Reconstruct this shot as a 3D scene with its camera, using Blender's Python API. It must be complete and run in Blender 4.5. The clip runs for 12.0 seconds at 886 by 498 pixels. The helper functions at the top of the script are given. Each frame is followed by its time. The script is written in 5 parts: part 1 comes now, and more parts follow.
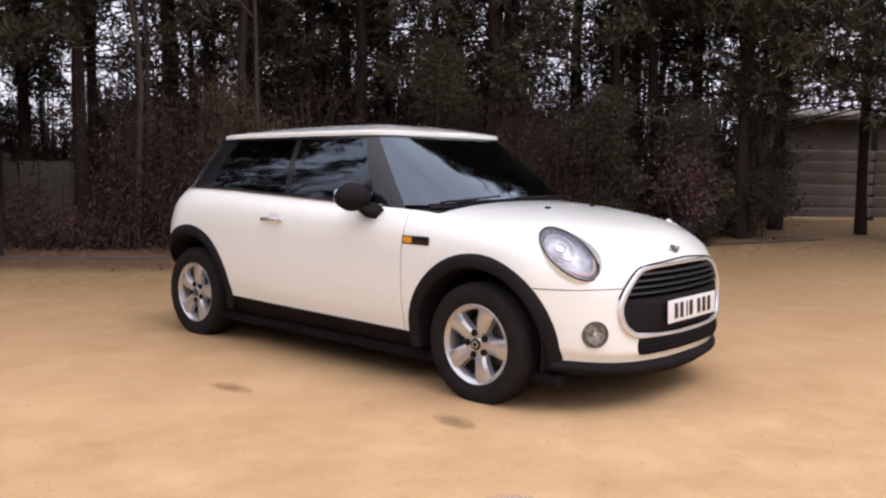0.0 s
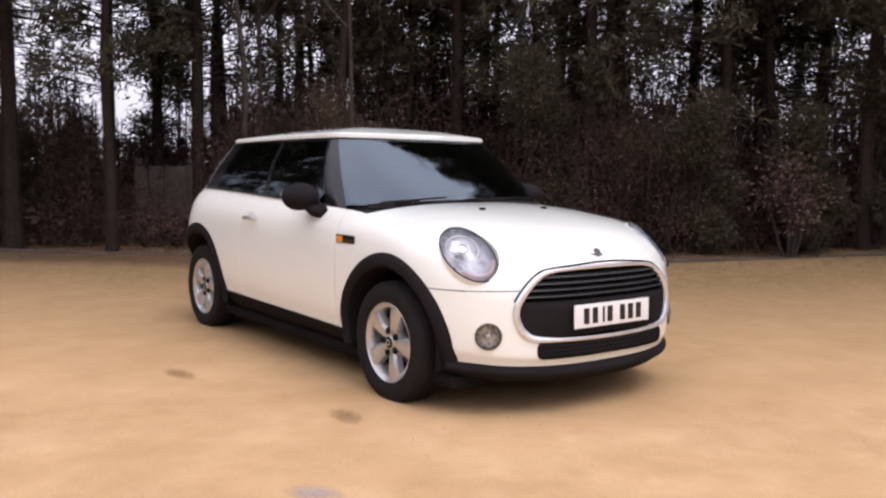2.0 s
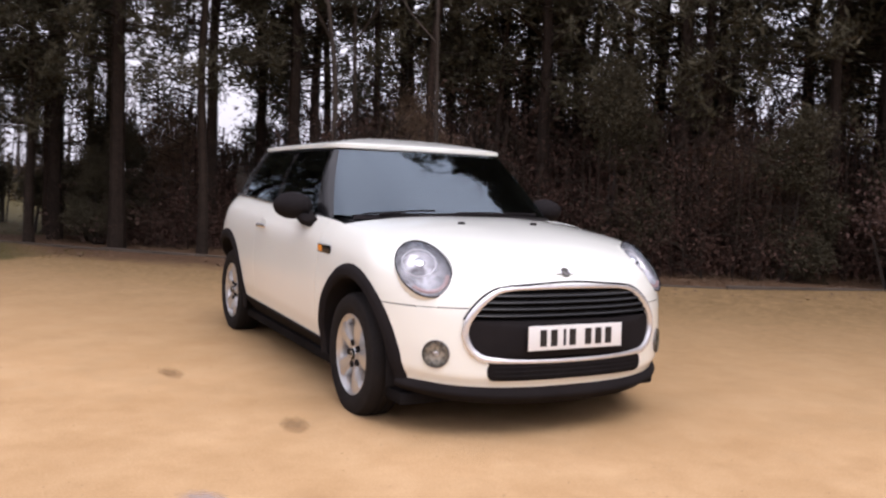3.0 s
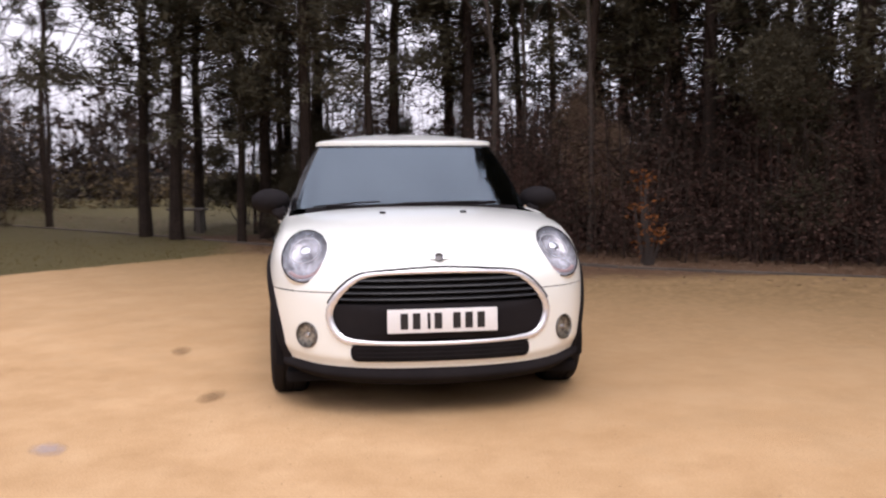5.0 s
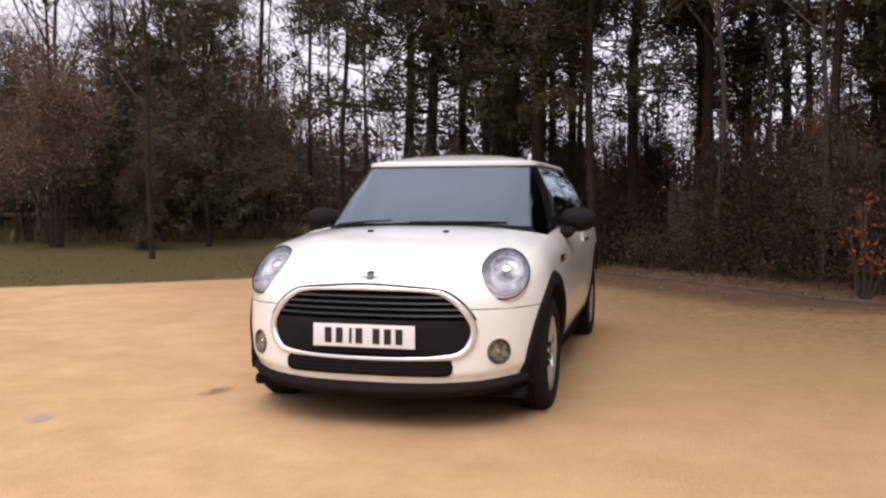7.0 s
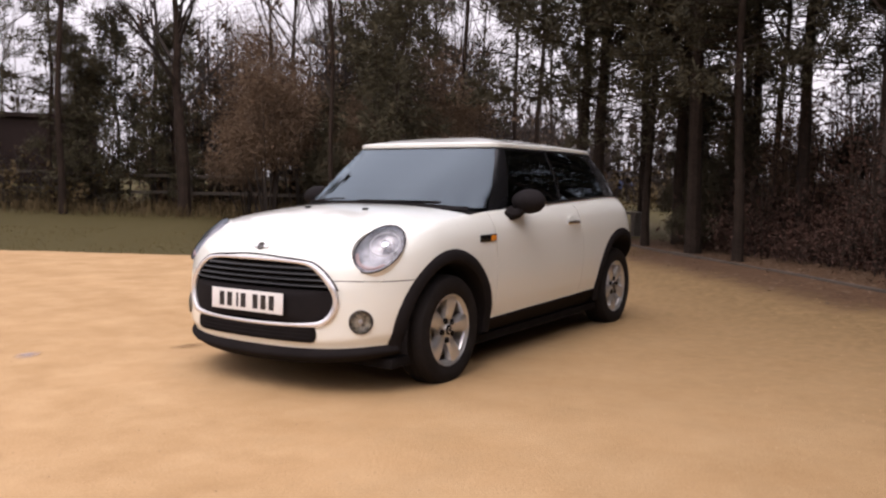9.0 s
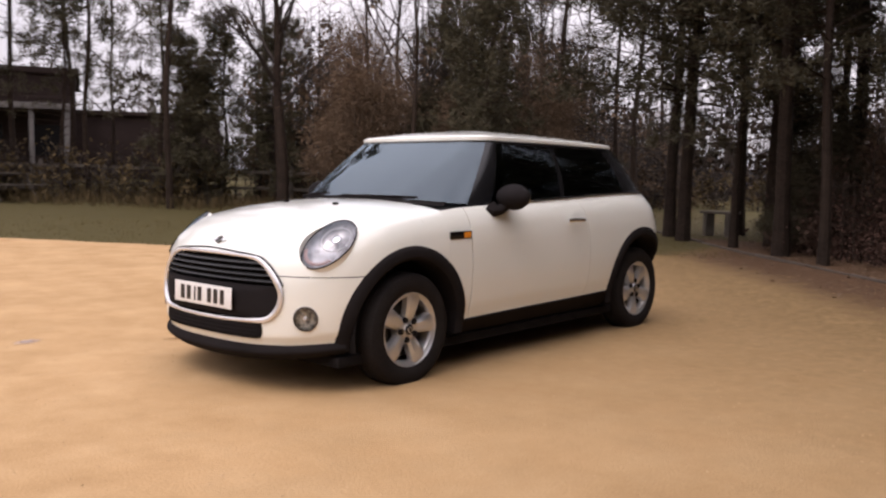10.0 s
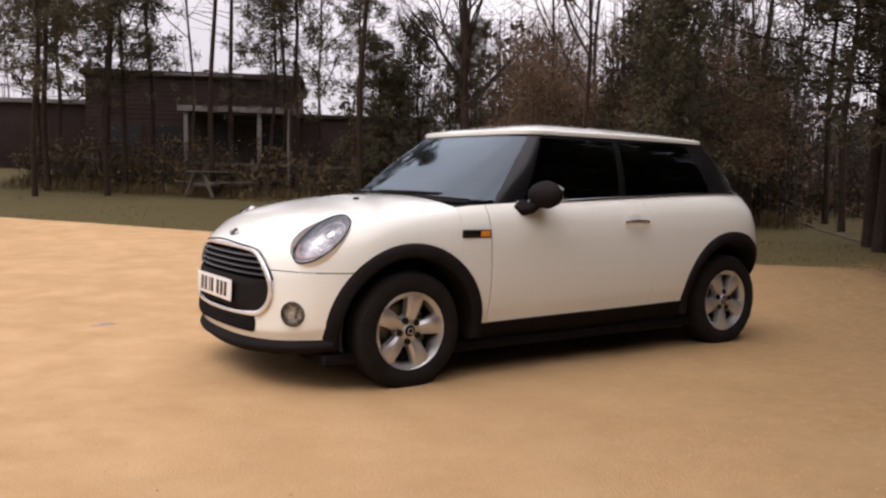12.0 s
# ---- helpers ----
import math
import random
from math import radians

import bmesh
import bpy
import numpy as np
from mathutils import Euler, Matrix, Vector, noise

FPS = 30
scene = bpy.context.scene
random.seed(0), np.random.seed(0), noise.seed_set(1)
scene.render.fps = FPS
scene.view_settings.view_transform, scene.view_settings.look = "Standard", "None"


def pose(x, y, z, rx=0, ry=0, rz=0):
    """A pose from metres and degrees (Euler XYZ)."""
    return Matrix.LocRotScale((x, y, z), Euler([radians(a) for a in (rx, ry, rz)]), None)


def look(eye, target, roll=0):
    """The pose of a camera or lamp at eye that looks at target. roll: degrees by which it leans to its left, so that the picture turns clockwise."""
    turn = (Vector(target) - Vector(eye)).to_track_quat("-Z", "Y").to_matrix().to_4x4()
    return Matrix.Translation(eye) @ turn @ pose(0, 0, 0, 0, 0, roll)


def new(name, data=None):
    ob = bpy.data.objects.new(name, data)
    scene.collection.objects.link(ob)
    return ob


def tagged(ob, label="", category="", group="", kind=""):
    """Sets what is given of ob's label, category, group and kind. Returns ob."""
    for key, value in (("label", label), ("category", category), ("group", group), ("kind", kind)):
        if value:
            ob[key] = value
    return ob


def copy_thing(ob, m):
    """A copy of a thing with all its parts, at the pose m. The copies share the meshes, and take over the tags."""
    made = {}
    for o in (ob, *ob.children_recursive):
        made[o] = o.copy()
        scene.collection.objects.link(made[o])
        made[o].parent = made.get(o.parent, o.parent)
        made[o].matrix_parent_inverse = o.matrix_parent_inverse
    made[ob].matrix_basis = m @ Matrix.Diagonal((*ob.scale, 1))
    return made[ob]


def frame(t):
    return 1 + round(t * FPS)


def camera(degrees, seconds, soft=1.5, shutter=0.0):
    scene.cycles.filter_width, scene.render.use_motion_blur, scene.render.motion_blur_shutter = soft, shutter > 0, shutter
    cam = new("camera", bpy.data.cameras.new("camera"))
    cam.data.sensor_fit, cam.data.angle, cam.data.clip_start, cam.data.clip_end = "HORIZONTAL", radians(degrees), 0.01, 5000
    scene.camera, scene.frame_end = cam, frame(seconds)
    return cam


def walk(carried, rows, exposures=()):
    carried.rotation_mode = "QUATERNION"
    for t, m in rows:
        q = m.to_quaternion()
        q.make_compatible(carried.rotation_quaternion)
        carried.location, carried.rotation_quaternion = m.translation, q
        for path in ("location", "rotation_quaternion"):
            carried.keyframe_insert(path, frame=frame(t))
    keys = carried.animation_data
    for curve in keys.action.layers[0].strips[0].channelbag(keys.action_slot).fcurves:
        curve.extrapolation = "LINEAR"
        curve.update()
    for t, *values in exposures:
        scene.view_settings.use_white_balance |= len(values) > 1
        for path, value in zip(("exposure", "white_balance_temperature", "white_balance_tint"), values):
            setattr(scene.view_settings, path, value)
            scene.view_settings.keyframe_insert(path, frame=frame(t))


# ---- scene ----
cam = camera(54.3, 12.0, soft=2.3, shutter=0.4)
EXPOSURE = [(0, 0.51, 6330, 20), (4.5, 0.51, 6360, 21), (7, 0.48, 6620, 21), (9, 0.42, 6740, 21), (10.5, 0.40, 6800, 20.5), (12, 0.37, 6880, 20)]
PATH = [
    (0, (2.651, -4.064, 1.180), (1.335, -2.570, 0.990), 0.59),
    (0.5, (2.857, -3.908, 1.168), (1.476, -2.473, 0.985), 0.12),
    (1, (3.044, -3.689, 1.162), (1.590, -2.328, 0.980), 0.78),
    (1.5, (3.284, -3.411, 1.159), (1.778, -2.105, 0.993), 0.57),
    (2, (3.574, -3.138, 1.163), (1.977, -1.946, 0.984), 0.70),
    (2.5, (3.751, -2.782, 1.143), (2.075, -1.711, 0.929), 0.49),
    (2.7, (3.830, -2.624, 1.165), (2.116, -1.610, 0.981), 1.39),
    (4.5, (4.563, -1.056, 1.187), (2.630, -0.572, 1.014), -0.24),
    (5, (4.716, -0.566, 1.181), (2.744, -0.283, 1.005), -0.45),
    (5.5, (4.716, -0.115, 1.199), (2.726, -0.056, 1.002), -0.54),
    (6, (4.765, 0.308, 1.152), (2.775, 0.225, 0.969), -0.97),
    (6.5, (4.740, 0.882, 1.167), (2.770, 0.578, 1.009), -0.07),
    (7, (4.660, 1.448, 1.182), (2.732, 0.932, 1.052), -0.27),
    (7.2, (4.648, 1.629, 1.178), (2.732, 1.069, 1.054), -0.39),
    (8.8, (4.109, 3.208, 1.153), (2.411, 2.166, 0.983), 0.67),
    (9, (4.019, 3.348, 1.141), (2.343, 2.268, 0.981), 0.50),
    (9.5, (3.683, 3.671, 1.134), (2.087, 2.479, 0.958), 0.80),
    (10, (3.326, 3.950, 1.127), (1.827, 2.636, 0.960), 0.72),
    (10.5, (2.947, 4.211, 1.117), (1.562, 2.778, 0.950), 1.74),
    (11, (2.592, 4.381, 1.119), (1.320, 2.846, 0.955), 2.25),
    (11.5, (2.373, 4.485, 1.119), (1.204, 2.871, 0.945), 0.95),
    (12, (2.300, 4.521, 1.103), (1.191, 2.866, 0.934), 1.21),
]
walk(cam, [(t, look(eye, target, roll)) for t, eye, target, roll in PATH], EXPOSURE)

# ---- light ----
world = bpy.data.worlds.new("overcast_sky")
scene.world = world
world.use_nodes = True
wn, wl = world.node_tree.nodes, world.node_tree.links
wn.clear()
sky = wn.new("ShaderNodeTexSky")
sky.sky_type, sky.sun_disc = "NISHITA", False
sky.sun_elevation, sky.sun_rotation = radians(58), radians(88)
sky.air_density, sky.dust_density, sky.ozone_density = 1.0, 6.0, 1.0
grey = wn.new("ShaderNodeHueSaturation")
grey.inputs["Saturation"].default_value = 0.22
# a closed cloud layer over the sky, brighter overhead
coord, cloud, tone = wn.new("ShaderNodeTexCoord"), wn.new("ShaderNodeTexNoise"), wn.new("ShaderNodeValToRGB")
cloud.inputs["Scale"].default_value, cloud.inputs["Detail"].default_value = 2.2, 5
tone.color_ramp.elements[0].position, tone.color_ramp.elements[0].color = 0.3, (6.4, 6.5, 7.1, 1)
tone.color_ramp.elements[1].position, tone.color_ramp.elements[1].color = 0.7, (9.2, 9.2, 9.8, 1)
split, rise, lift, over = wn.new("ShaderNodeSeparateXYZ"), wn.new("ShaderNodeMapRange"), wn.new("ShaderNodeMix"), wn.new("ShaderNodeMix")
rise.inputs["From Min"].default_value, rise.inputs["From Max"].default_value = 0.0, 0.9
rise.inputs["To Min"].default_value, rise.inputs["To Max"].default_value = 0.62, 1.5
lift.data_type, lift.blend_type, lift.inputs[0].default_value = "RGBA", "MULTIPLY", 1.0
over.data_type, over.inputs[0].default_value = "RGBA", 0.88
wl.new(coord.outputs["Generated"], cloud.inputs["Vector"])
wl.new(cloud.outputs["Fac"], tone.inputs[0])
wl.new(coord.outputs["Generated"], split.inputs[0])
wl.new(split.outputs["Z"], rise.inputs["Value"])
wl.new(tone.outputs[0], lift.inputs[6])
wl.new(rise.outputs[0], lift.inputs[7])
wl.new(sky.outputs[0], grey.inputs["Color"])
wl.new(grey.outputs[0], over.inputs[6])
wl.new(lift.outputs[2], over.inputs[7])
bg = wn.new("ShaderNodeBackground")
bg.inputs["Strength"].default_value = 0.13
wout = wn.new("ShaderNodeOutputWorld")
wl.new(over.outputs[2], bg.inputs["Color"])
wl.new(bg.outputs[0], wout.inputs["Surface"])

sun = new("sun", bpy.data.lights.new("sun", "SUN"))
sun.data.energy, sun.data.angle, sun.data.color = 0.9, radians(35), (1.0, 0.96, 0.9)
sun.matrix_world = look((5.5, 0.2, 9), (0, 0, 0))


# ---- materials ----
def material(name, base, second=None, rough=0.6, metal=0.0, scale=8.0, fine=60.0, bump=0.0, coat=0.0, spread=0.5, spec=0.5, rough_var=0.08):
    """A noise-varied surface: base and second colour mixed at two scales, with roughness change and fine relief."""
    m = bpy.data.materials.new(name)
    m.use_nodes = True
    nt = m.node_tree
    n, l = nt.nodes, nt.links
    p = n["Principled BSDF"]
    p.inputs["Metallic"].default_value = metal
    p.inputs["Specular IOR Level"].default_value = spec
    p.inputs["Coat Weight"].default_value = coat
    p.inputs["Coat Roughness"].default_value = 0.04
    tc = n.new("ShaderNodeTexCoord")
    big = n.new("ShaderNodeTexNoise")
    big.inputs["Scale"].default_value, big.inputs["Detail"].default_value = scale, 5
    small = n.new("ShaderNodeTexNoise")
    small.inputs["Scale"].default_value, small.inputs["Detail"].default_value = fine, 4
    l.new(tc.outputs["Object"], big.inputs["Vector"])
    l.new(tc.outputs["Object"], small.inputs["Vector"])
    add = n.new("ShaderNodeMath")
    add.operation = "ADD"
    l.new(big.outputs["Fac"], add.inputs[0])
    l.new(small.outputs["Fac"], add.inputs[1])
    ramp = n.new("ShaderNodeMapRange")
    ramp.inputs["From Min"].default_value, ramp.inputs["From Max"].default_value = 1 - spread * 0.5, 1 + spread * 0.5
    l.new(add.outputs[0], ramp.inputs["Value"])
    mix = n.new("ShaderNodeMix")
    mix.data_type = "RGBA"
    mix.inputs[6].default_value = (*base, 1)
    mix.inputs[7].default_value = (*(second or [c * 0.9 for c in base]), 1)
    l.new(ramp.outputs[0], mix.inputs[0])
    l.new(mix.outputs[2], p.inputs["Base Color"])
    rr = n.new("ShaderNodeMapRange")
    rr.inputs["To Min"].default_value, rr.inputs["To Max"].default_value = max(0.02, rough - rough_var), min(1, rough + rough_var)
    l.new(big.outputs["Fac"], rr.inputs["Value"])
    l.new(rr.outputs[0], p.inputs["Roughness"])
    if bump:
        b = n.new("ShaderNodeBump")
        b.inputs["Strength"].default_value, b.inputs["Distance"].default_value = bump, 0.02
        l.new(small.outputs["Fac"], b.inputs["Height"])
        l.new(b.outputs[0], p.inputs["Normal"])
    return m


def glass_material(name, tint, ior=1.5):
    """A pane: dark see-through with a Fresnel gloss."""
    m = bpy.data.materials.new(name)
    m.use_nodes = True
    n, l = m.node_tree.nodes, m.node_tree.links
    n.clear()
    out, mixer = n.new("ShaderNodeOutputMaterial"), n.new("ShaderNodeMixShader")
    clear, gloss, fr = n.new("ShaderNodeBsdfTransparent"), n.new("ShaderNodeBsdfGlossy"), n.new("ShaderNodeFresnel")
    clear.inputs[0].default_value = (*tint, 1)
    gloss.inputs["Roughness"].default_value, gloss.inputs["Color"].default_value = 0.015, (0.74, 0.89, 1.0, 1)
    fr.inputs[0].default_value = ior
    l.new(fr.outputs[0], mixer.inputs[0])
    l.new(clear.outputs[0], mixer.inputs[1])
    l.new(gloss.outputs[0], mixer.inputs[2])
    l.new(mixer.outputs[0], out.inputs[0])
    return m


PAINT = material("cream_white_paint", (0.80, 0.813, 0.757), (0.775, 0.787, 0.722), rough=0.3, scale=2, fine=400, coat=1.0, spread=1.6, rough_var=0.04)
BLACK = material("black_trim_plastic", (0.013, 0.0115, 0.012), (0.019, 0.0165, 0.017), rough=0.8, scale=6, fine=300, bump=0.08, spec=0.04)
SLAT = material("dark_grille_slats", (0.012, 0.012, 0.013), rough=0.35, scale=8, spec=0.35)
GLOSS = material("gloss_black", (0.008, 0.008, 0.009), rough=0.2, scale=5, coat=0.15, spec=0.3)
CHROME = material("chrome", (0.88, 0.88, 0.89), (0.80, 0.80, 0.82), rough=0.2, metal=1.0, scale=12, rough_var=0.04)
ALLOY = material("silver_alloy", (0.60, 0.60, 0.60), (0.5, 0.5, 0.5), rough=0.3, metal=0.75, scale=14, fine=200, spread=1.0)
RUBBER = material("tyre_rubber", (0.014, 0.0125, 0.0125), (0.022, 0.019, 0.018), rough=0.8, scale=10, fine=120, bump=0.15, spec=0.06)
CABIN = material("dark_cabin_cloth", (0.02, 0.02, 0.021), (0.035, 0.034, 0.034), rough=0.85, scale=20, fine=200, bump=0.1)
LINING = material("grey_headlining", (0.3, 0.29, 0.28), rough=0.9, scale=10)
UNDER = material("underbody_black", (0.010, 0.009, 0.009), (0.015, 0.013, 0.013), rough=0.95, scale=8, spec=0.03)
AMBER = material("amber_lens", (0.85, 0.32, 0.03), (0.75, 0.25, 0.02), rough=0.2, scale=30, coat=0.5)
ROSE = material("rose_tinted_lens", (0.42, 0.29, 0.28), rough=0.2, coat=0.5)
WHITE = material("number_plate_white", (0.78, 0.78, 0.77), (0.7, 0.7, 0.69), rough=0.35, scale=10, spread=1.2)
INK = material("plate_ink", (0.012, 0.012, 0.014), rough=0.4)
SATIN = material("bright_trim", (0.84, 0.84, 0.85), (0.72, 0.72, 0.74), rough=0.18, metal=0.65, scale=12, rough_var=0.04)
SILVER = material("lamp_reflector", (0.64, 0.63, 0.65), (0.20, 0.195, 0.205), rough=0.25, metal=0.4, scale=13, fine=40, spread=0.6)
FOG = material("fog_lamp_bowl", (0.42, 0.385, 0.31), (0.10, 0.09, 0.075), rough=0.35, metal=0.3, scale=30, spread=0.5)
DISC = material("brake_steel", (0.12, 0.115, 0.11), (0.2, 0.19, 0.18), rough=0.45, metal=0.8, scale=20)
SCREEN = glass_material("windscreen_glass", (0.28, 0.33, 0.35), 1.95)
TINTED = glass_material("side_glass", (0.13, 0.145, 0.145), 1.65)
CLEAR = glass_material("lamp_glass", (0.95, 0.95, 0.96), 1.22)


# ---- mesh helpers ----
def part(name, bm, mat, parent=None, label="", smooth=35):
    """Links a bmesh as one mesh object under a thing or part."""
    me = bpy.data.meshes.new(name)
    bm.to_mesh(me)
    bm.free()
    me.materials.append(mat)
    if smooth:
        me.polygons.foreach_set("use_smooth", [True] * len(me.polygons))
        me.set_sharp_from_angle(angle=radians(smooth))
    ob = new(name, me)
    ob.parent = parent
    return tagged(ob, label)


def shared(name, ob, parent, m):
    """One more object on the mesh of ob."""
    twin = new(name, ob.data)
    twin.parent, twin.matrix_basis = parent, m
    return twin


def thing(name, label, category, group="", at=(0, 0, 0)):
    ob = new(name)
    ob.location = at
    ob.empty_display_size = 0.2
    return tagged(ob, label, category, group)


def spl(x, knots):
    """A smooth monotone curve through (x, y) knots in rising x."""
    if x <= knots[0][0]:
        return knots[0][1]
    if x >= knots[-1][0]:
        return knots[-1][1]
    i = max(k for k in range(len(knots) - 1) if knots[k][0] <= x)

    def slope(k):
        if k <= 0 or k >= len(knots) - 1:
            j = min(max(k, 0), len(knots) - 2)
            j = j if k else 0
            return (knots[j + 1][1] - knots[j][1]) / (knots[j + 1][0] - knots[j][0])
        a = (knots[k][1] - knots[k - 1][1]) / (knots[k][0] - knots[k - 1][0])
        b = (knots[k + 1][1] - knots[k][1]) / (knots[k + 1][0] - knots[k][0])
        return 0.0 if a * b <= 0 else 2 * a * b / (a + b)
    (x0, y0), (x1, y1) = knots[i], knots[i + 1]
    h, m0, m1 = x1 - x0, slope(i), slope(i + 1)
    t = (x - x0) / h
    return (1 + 2 * t) * (1 - t) ** 2 * y0 + t * (1 - t) ** 2 * h * m0 + t * t * (3 - 2 * t) * y1 + t * t * (t - 1) * h * m1


def sheet(surface, u0, u1, v0, v1, nu, nv, keep=None, thick=0.0, centre=None, trim=None):
    """A bmesh patch of surface(u, v); v0 and v1 may depend on u. Its faces look away from centre; thick goes inwards; trim draws in its rims."""
    bm = bmesh.new()
    lo, hi = (v0 if callable(v0) else lambda u: v0), (v1 if callable(v1) else lambda u: v1)
    rows = []
    for i in range(nu + 1):
        u = u0 + (u1 - u0) * i / nu
        rows.append([bm.verts.new(surface(u, lo(u) + (hi(u) - lo(u)) * j / nv)) for j in range(nv + 1)])
    for i in range(nu):
        for j in range(nv):
            quad = (rows[i][j], rows[i + 1][j], rows[i + 1][j + 1], rows[i][j + 1])
            if keep is None or keep(sum((w.co for w in quad), Vector()) / 4):
                bm.faces.new(quad)
    bmesh.ops.delete(bm, geom=[w for w in bm.verts if not w.link_faces], context="VERTS")
    if trim:
        for w in {v for e in bm.edges if e.is_boundary for v in e.verts}:
            trim(w)
    bmesh.ops.remove_doubles(bm, verts=bm.verts, dist=0.0004)
    return outward(bm, centre or Vector((-1.2, 0, 0.5)), thick)


def outward(bm, centre, thick=0.0):
    bmesh.ops.recalc_face_normals(bm, faces=bm.faces)
    bm.normal_update()
    if sum((f.calc_center_median() - centre).dot(f.normal) * f.calc_area() for f in bm.faces) < 0:
        bmesh.ops.reverse_faces(bm, faces=bm.faces)
    if thick:
        bmesh.ops.solidify(bm, geom=bm.faces[:], thickness=thick)
    return bm


def box(bm, size, m=Matrix(), bevel=0.0):
    made = bmesh.ops.create_cube(bm, size=1, matrix=m @ Matrix.Diagonal((*size, 1)))
    if bevel:
        edges = {e for w in made["verts"] for e in w.link_edges}
        bmesh.ops.bevel(bm, geom=list(edges), offset=bevel, segments=2, affect="EDGES", profile=0.6)
    return bm


def boxed(size, m=Matrix(), bevel=0.0):
    return box(bmesh.new(), size, m, bevel)


def lathe(profile, steps=48, m=Matrix()):
    """Turns (radius, along) pairs about the local Y axis."""
    bm = bmesh.new()
    rings = []
    for k in range(steps):
        a = 2 * math.pi * k / steps
        rings.append([bm.verts.new(m @ Vector((r * math.cos(a), y, r * math.sin(a)))) for r, y in profile])
    for k in range(steps):
        p, q = rings[k], rings[(k + 1) % steps]
        for j in range(len(profile) - 1):
            bm.faces.new((p[j], q[j], q[j + 1], p[j + 1]))
    bmesh.ops.remove_doubles(bm, verts=bm.verts, dist=0.0003)
    bmesh.ops.recalc_face_normals(bm, faces=bm.faces)
    return bm


def ribbon(points, normals, radii, sides=8, closed=False, bm=None, flat=1.0):
    """A tube along points; radii may vary; flat squeezes it along the given normals."""
    bm = bm or bmesh.new()
    n, rings = len(points), []
    for i, p in enumerate(points):
        a = points[(i + 1) % n] if closed or i + 1 < n else p
        b = points[(i - 1) % n] if closed or i else p
        way = (Vector(a) - Vector(b)).normalized()
        nm = Vector(normals[i]) if normals else Vector((0.3, 0.2, 1))
        side = way.cross(nm).normalized()
        up = side.cross(way).normalized()
        r = radii[i] if hasattr(radii, "__len__") else radii
        rings.append([bm.verts.new(Vector(p) + (side * math.cos(t) + up * math.sin(t) * flat) * r) for t in (2 * math.pi * k / sides for k in range(sides))])
    for i in range(n if closed else n - 1):
        p, q = rings[i], rings[(i + 1) % n]
        for k in range(sides):
            bm.faces.new((p[k], p[(k + 1) % sides], q[(k + 1) % sides], q[k]))
    if not closed:
        bm.faces.new(rings[0][::-1])
        bm.faces.new(rings[-1])
    return bm


# ---- the car: shape ----
# x runs forward from the front axle, z up from the ground, y to the car's left
NOSE_D, TAIL_D, NOSE_N, TAIL_N = 0.68, 0.56, 2.6, 2.9
BOTTOM = [(-3.1, 0.40), (-2.9, 0.38), (-2.0, 0.335), (-0.5, 0.312), (0.3, 0.29), (0.5, 0.28), (0.62, 0.268), (0.75, 0.258)]
SHOULDER = [(-3.1, 1.0), (-2.5, 1.018), (-1.5, 0.988), (-1.0, 0.968), (-0.45, 0.95), (-0.15, 0.92), (0.1, 0.89), (0.3, 0.85), (0.45, 0.80), (0.6, 0.735), (0.72, 0.705)]
WIDTH = [(-0.5, 0.78), (0, 0.803), (0.15, 0.824), (0.4, 0.836), (0.65, 0.831), (0.82, 0.814), (0.92, 0.788), (1, 0.748)]
FRONT = [(-0.5, 0.70), (0, 0.718), (0.12, 0.736), (0.3, 0.732), (0.6, 0.726), (0.85, 0.712), (1, 0.69)]
REAR = [(-0.5, -2.95), (0, -3.0), (0.2, -3.05), (0.5, -3.055), (0.8, -3.01), (1, -2.93)]
CROWN = [(-0.5, 0.992), (-0.33, 0.988), (-0.15, 0.98), (0.0, 0.966), (0.2, 0.938), (0.4, 0.895), (0.5, 0.86), (0.6, 0.80), (0.634, 0.772), (0.665, 0.742), (0.69, 0.706)]
ARCHES = ((0.0, 0.452), (-2.495, 0.466))
HUB_Z = 0.308


def belt(u, h):
    """The body's flank: u runs from the nose's middle (0) round the corner (1) along the side (2) to the tail's middle (3); below zero on the right."""
    sgn, u = (-1 if u < 0 else 1), abs(u)
    w, xf, xr = spl(h, WIDTH), spl(h, FRONT), spl(h, REAR)
    if u < 1:
        a = u * math.pi / 2
        x, y = xf - NOSE_D + NOSE_D * max(0, math.cos(a)) ** (2 / NOSE_N), w * math.sin(a) ** (2 / NOSE_N)
    elif u < 2:
        x, y = (xf - NOSE_D) * (2 - u) + (xr + TAIL_D) * (u - 1), w
    else:
        a = (u - 2) * math.pi / 2
        x, y = xr + TAIL_D - TAIL_D * math.sin(a) ** (2 / TAIL_N), w * max(0, math.cos(a)) ** (2 / TAIL_N)
    lo, hi = spl(x, BOTTOM), spl(x, SHOULDER)
    return Vector((x, sgn * y, lo + (hi - lo) * h))


def height_part(x, z):
    lo, hi = spl(x, BOTTOM), spl(x, SHOULDER)
    return (z - lo) / (hi - lo)


def side_y(x, z):
    """Half width of the flank at x, z."""
    h = height_part(x, z)
    w, xf, xr = spl(h, WIDTH), spl(h, FRONT), spl(h, REAR)
    if x > xf - NOSE_D:
        return w * max(0.0, 1 - min(1, (x - xf + NOSE_D) / NOSE_D) ** NOSE_N) ** (1 / NOSE_N)
    if x < xr + TAIL_D:
        return w * max(0.0, 1 - min(1, (xr + TAIL_D - x) / TAIL_D) ** TAIL_N) ** (1 / TAIL_N)
    return w


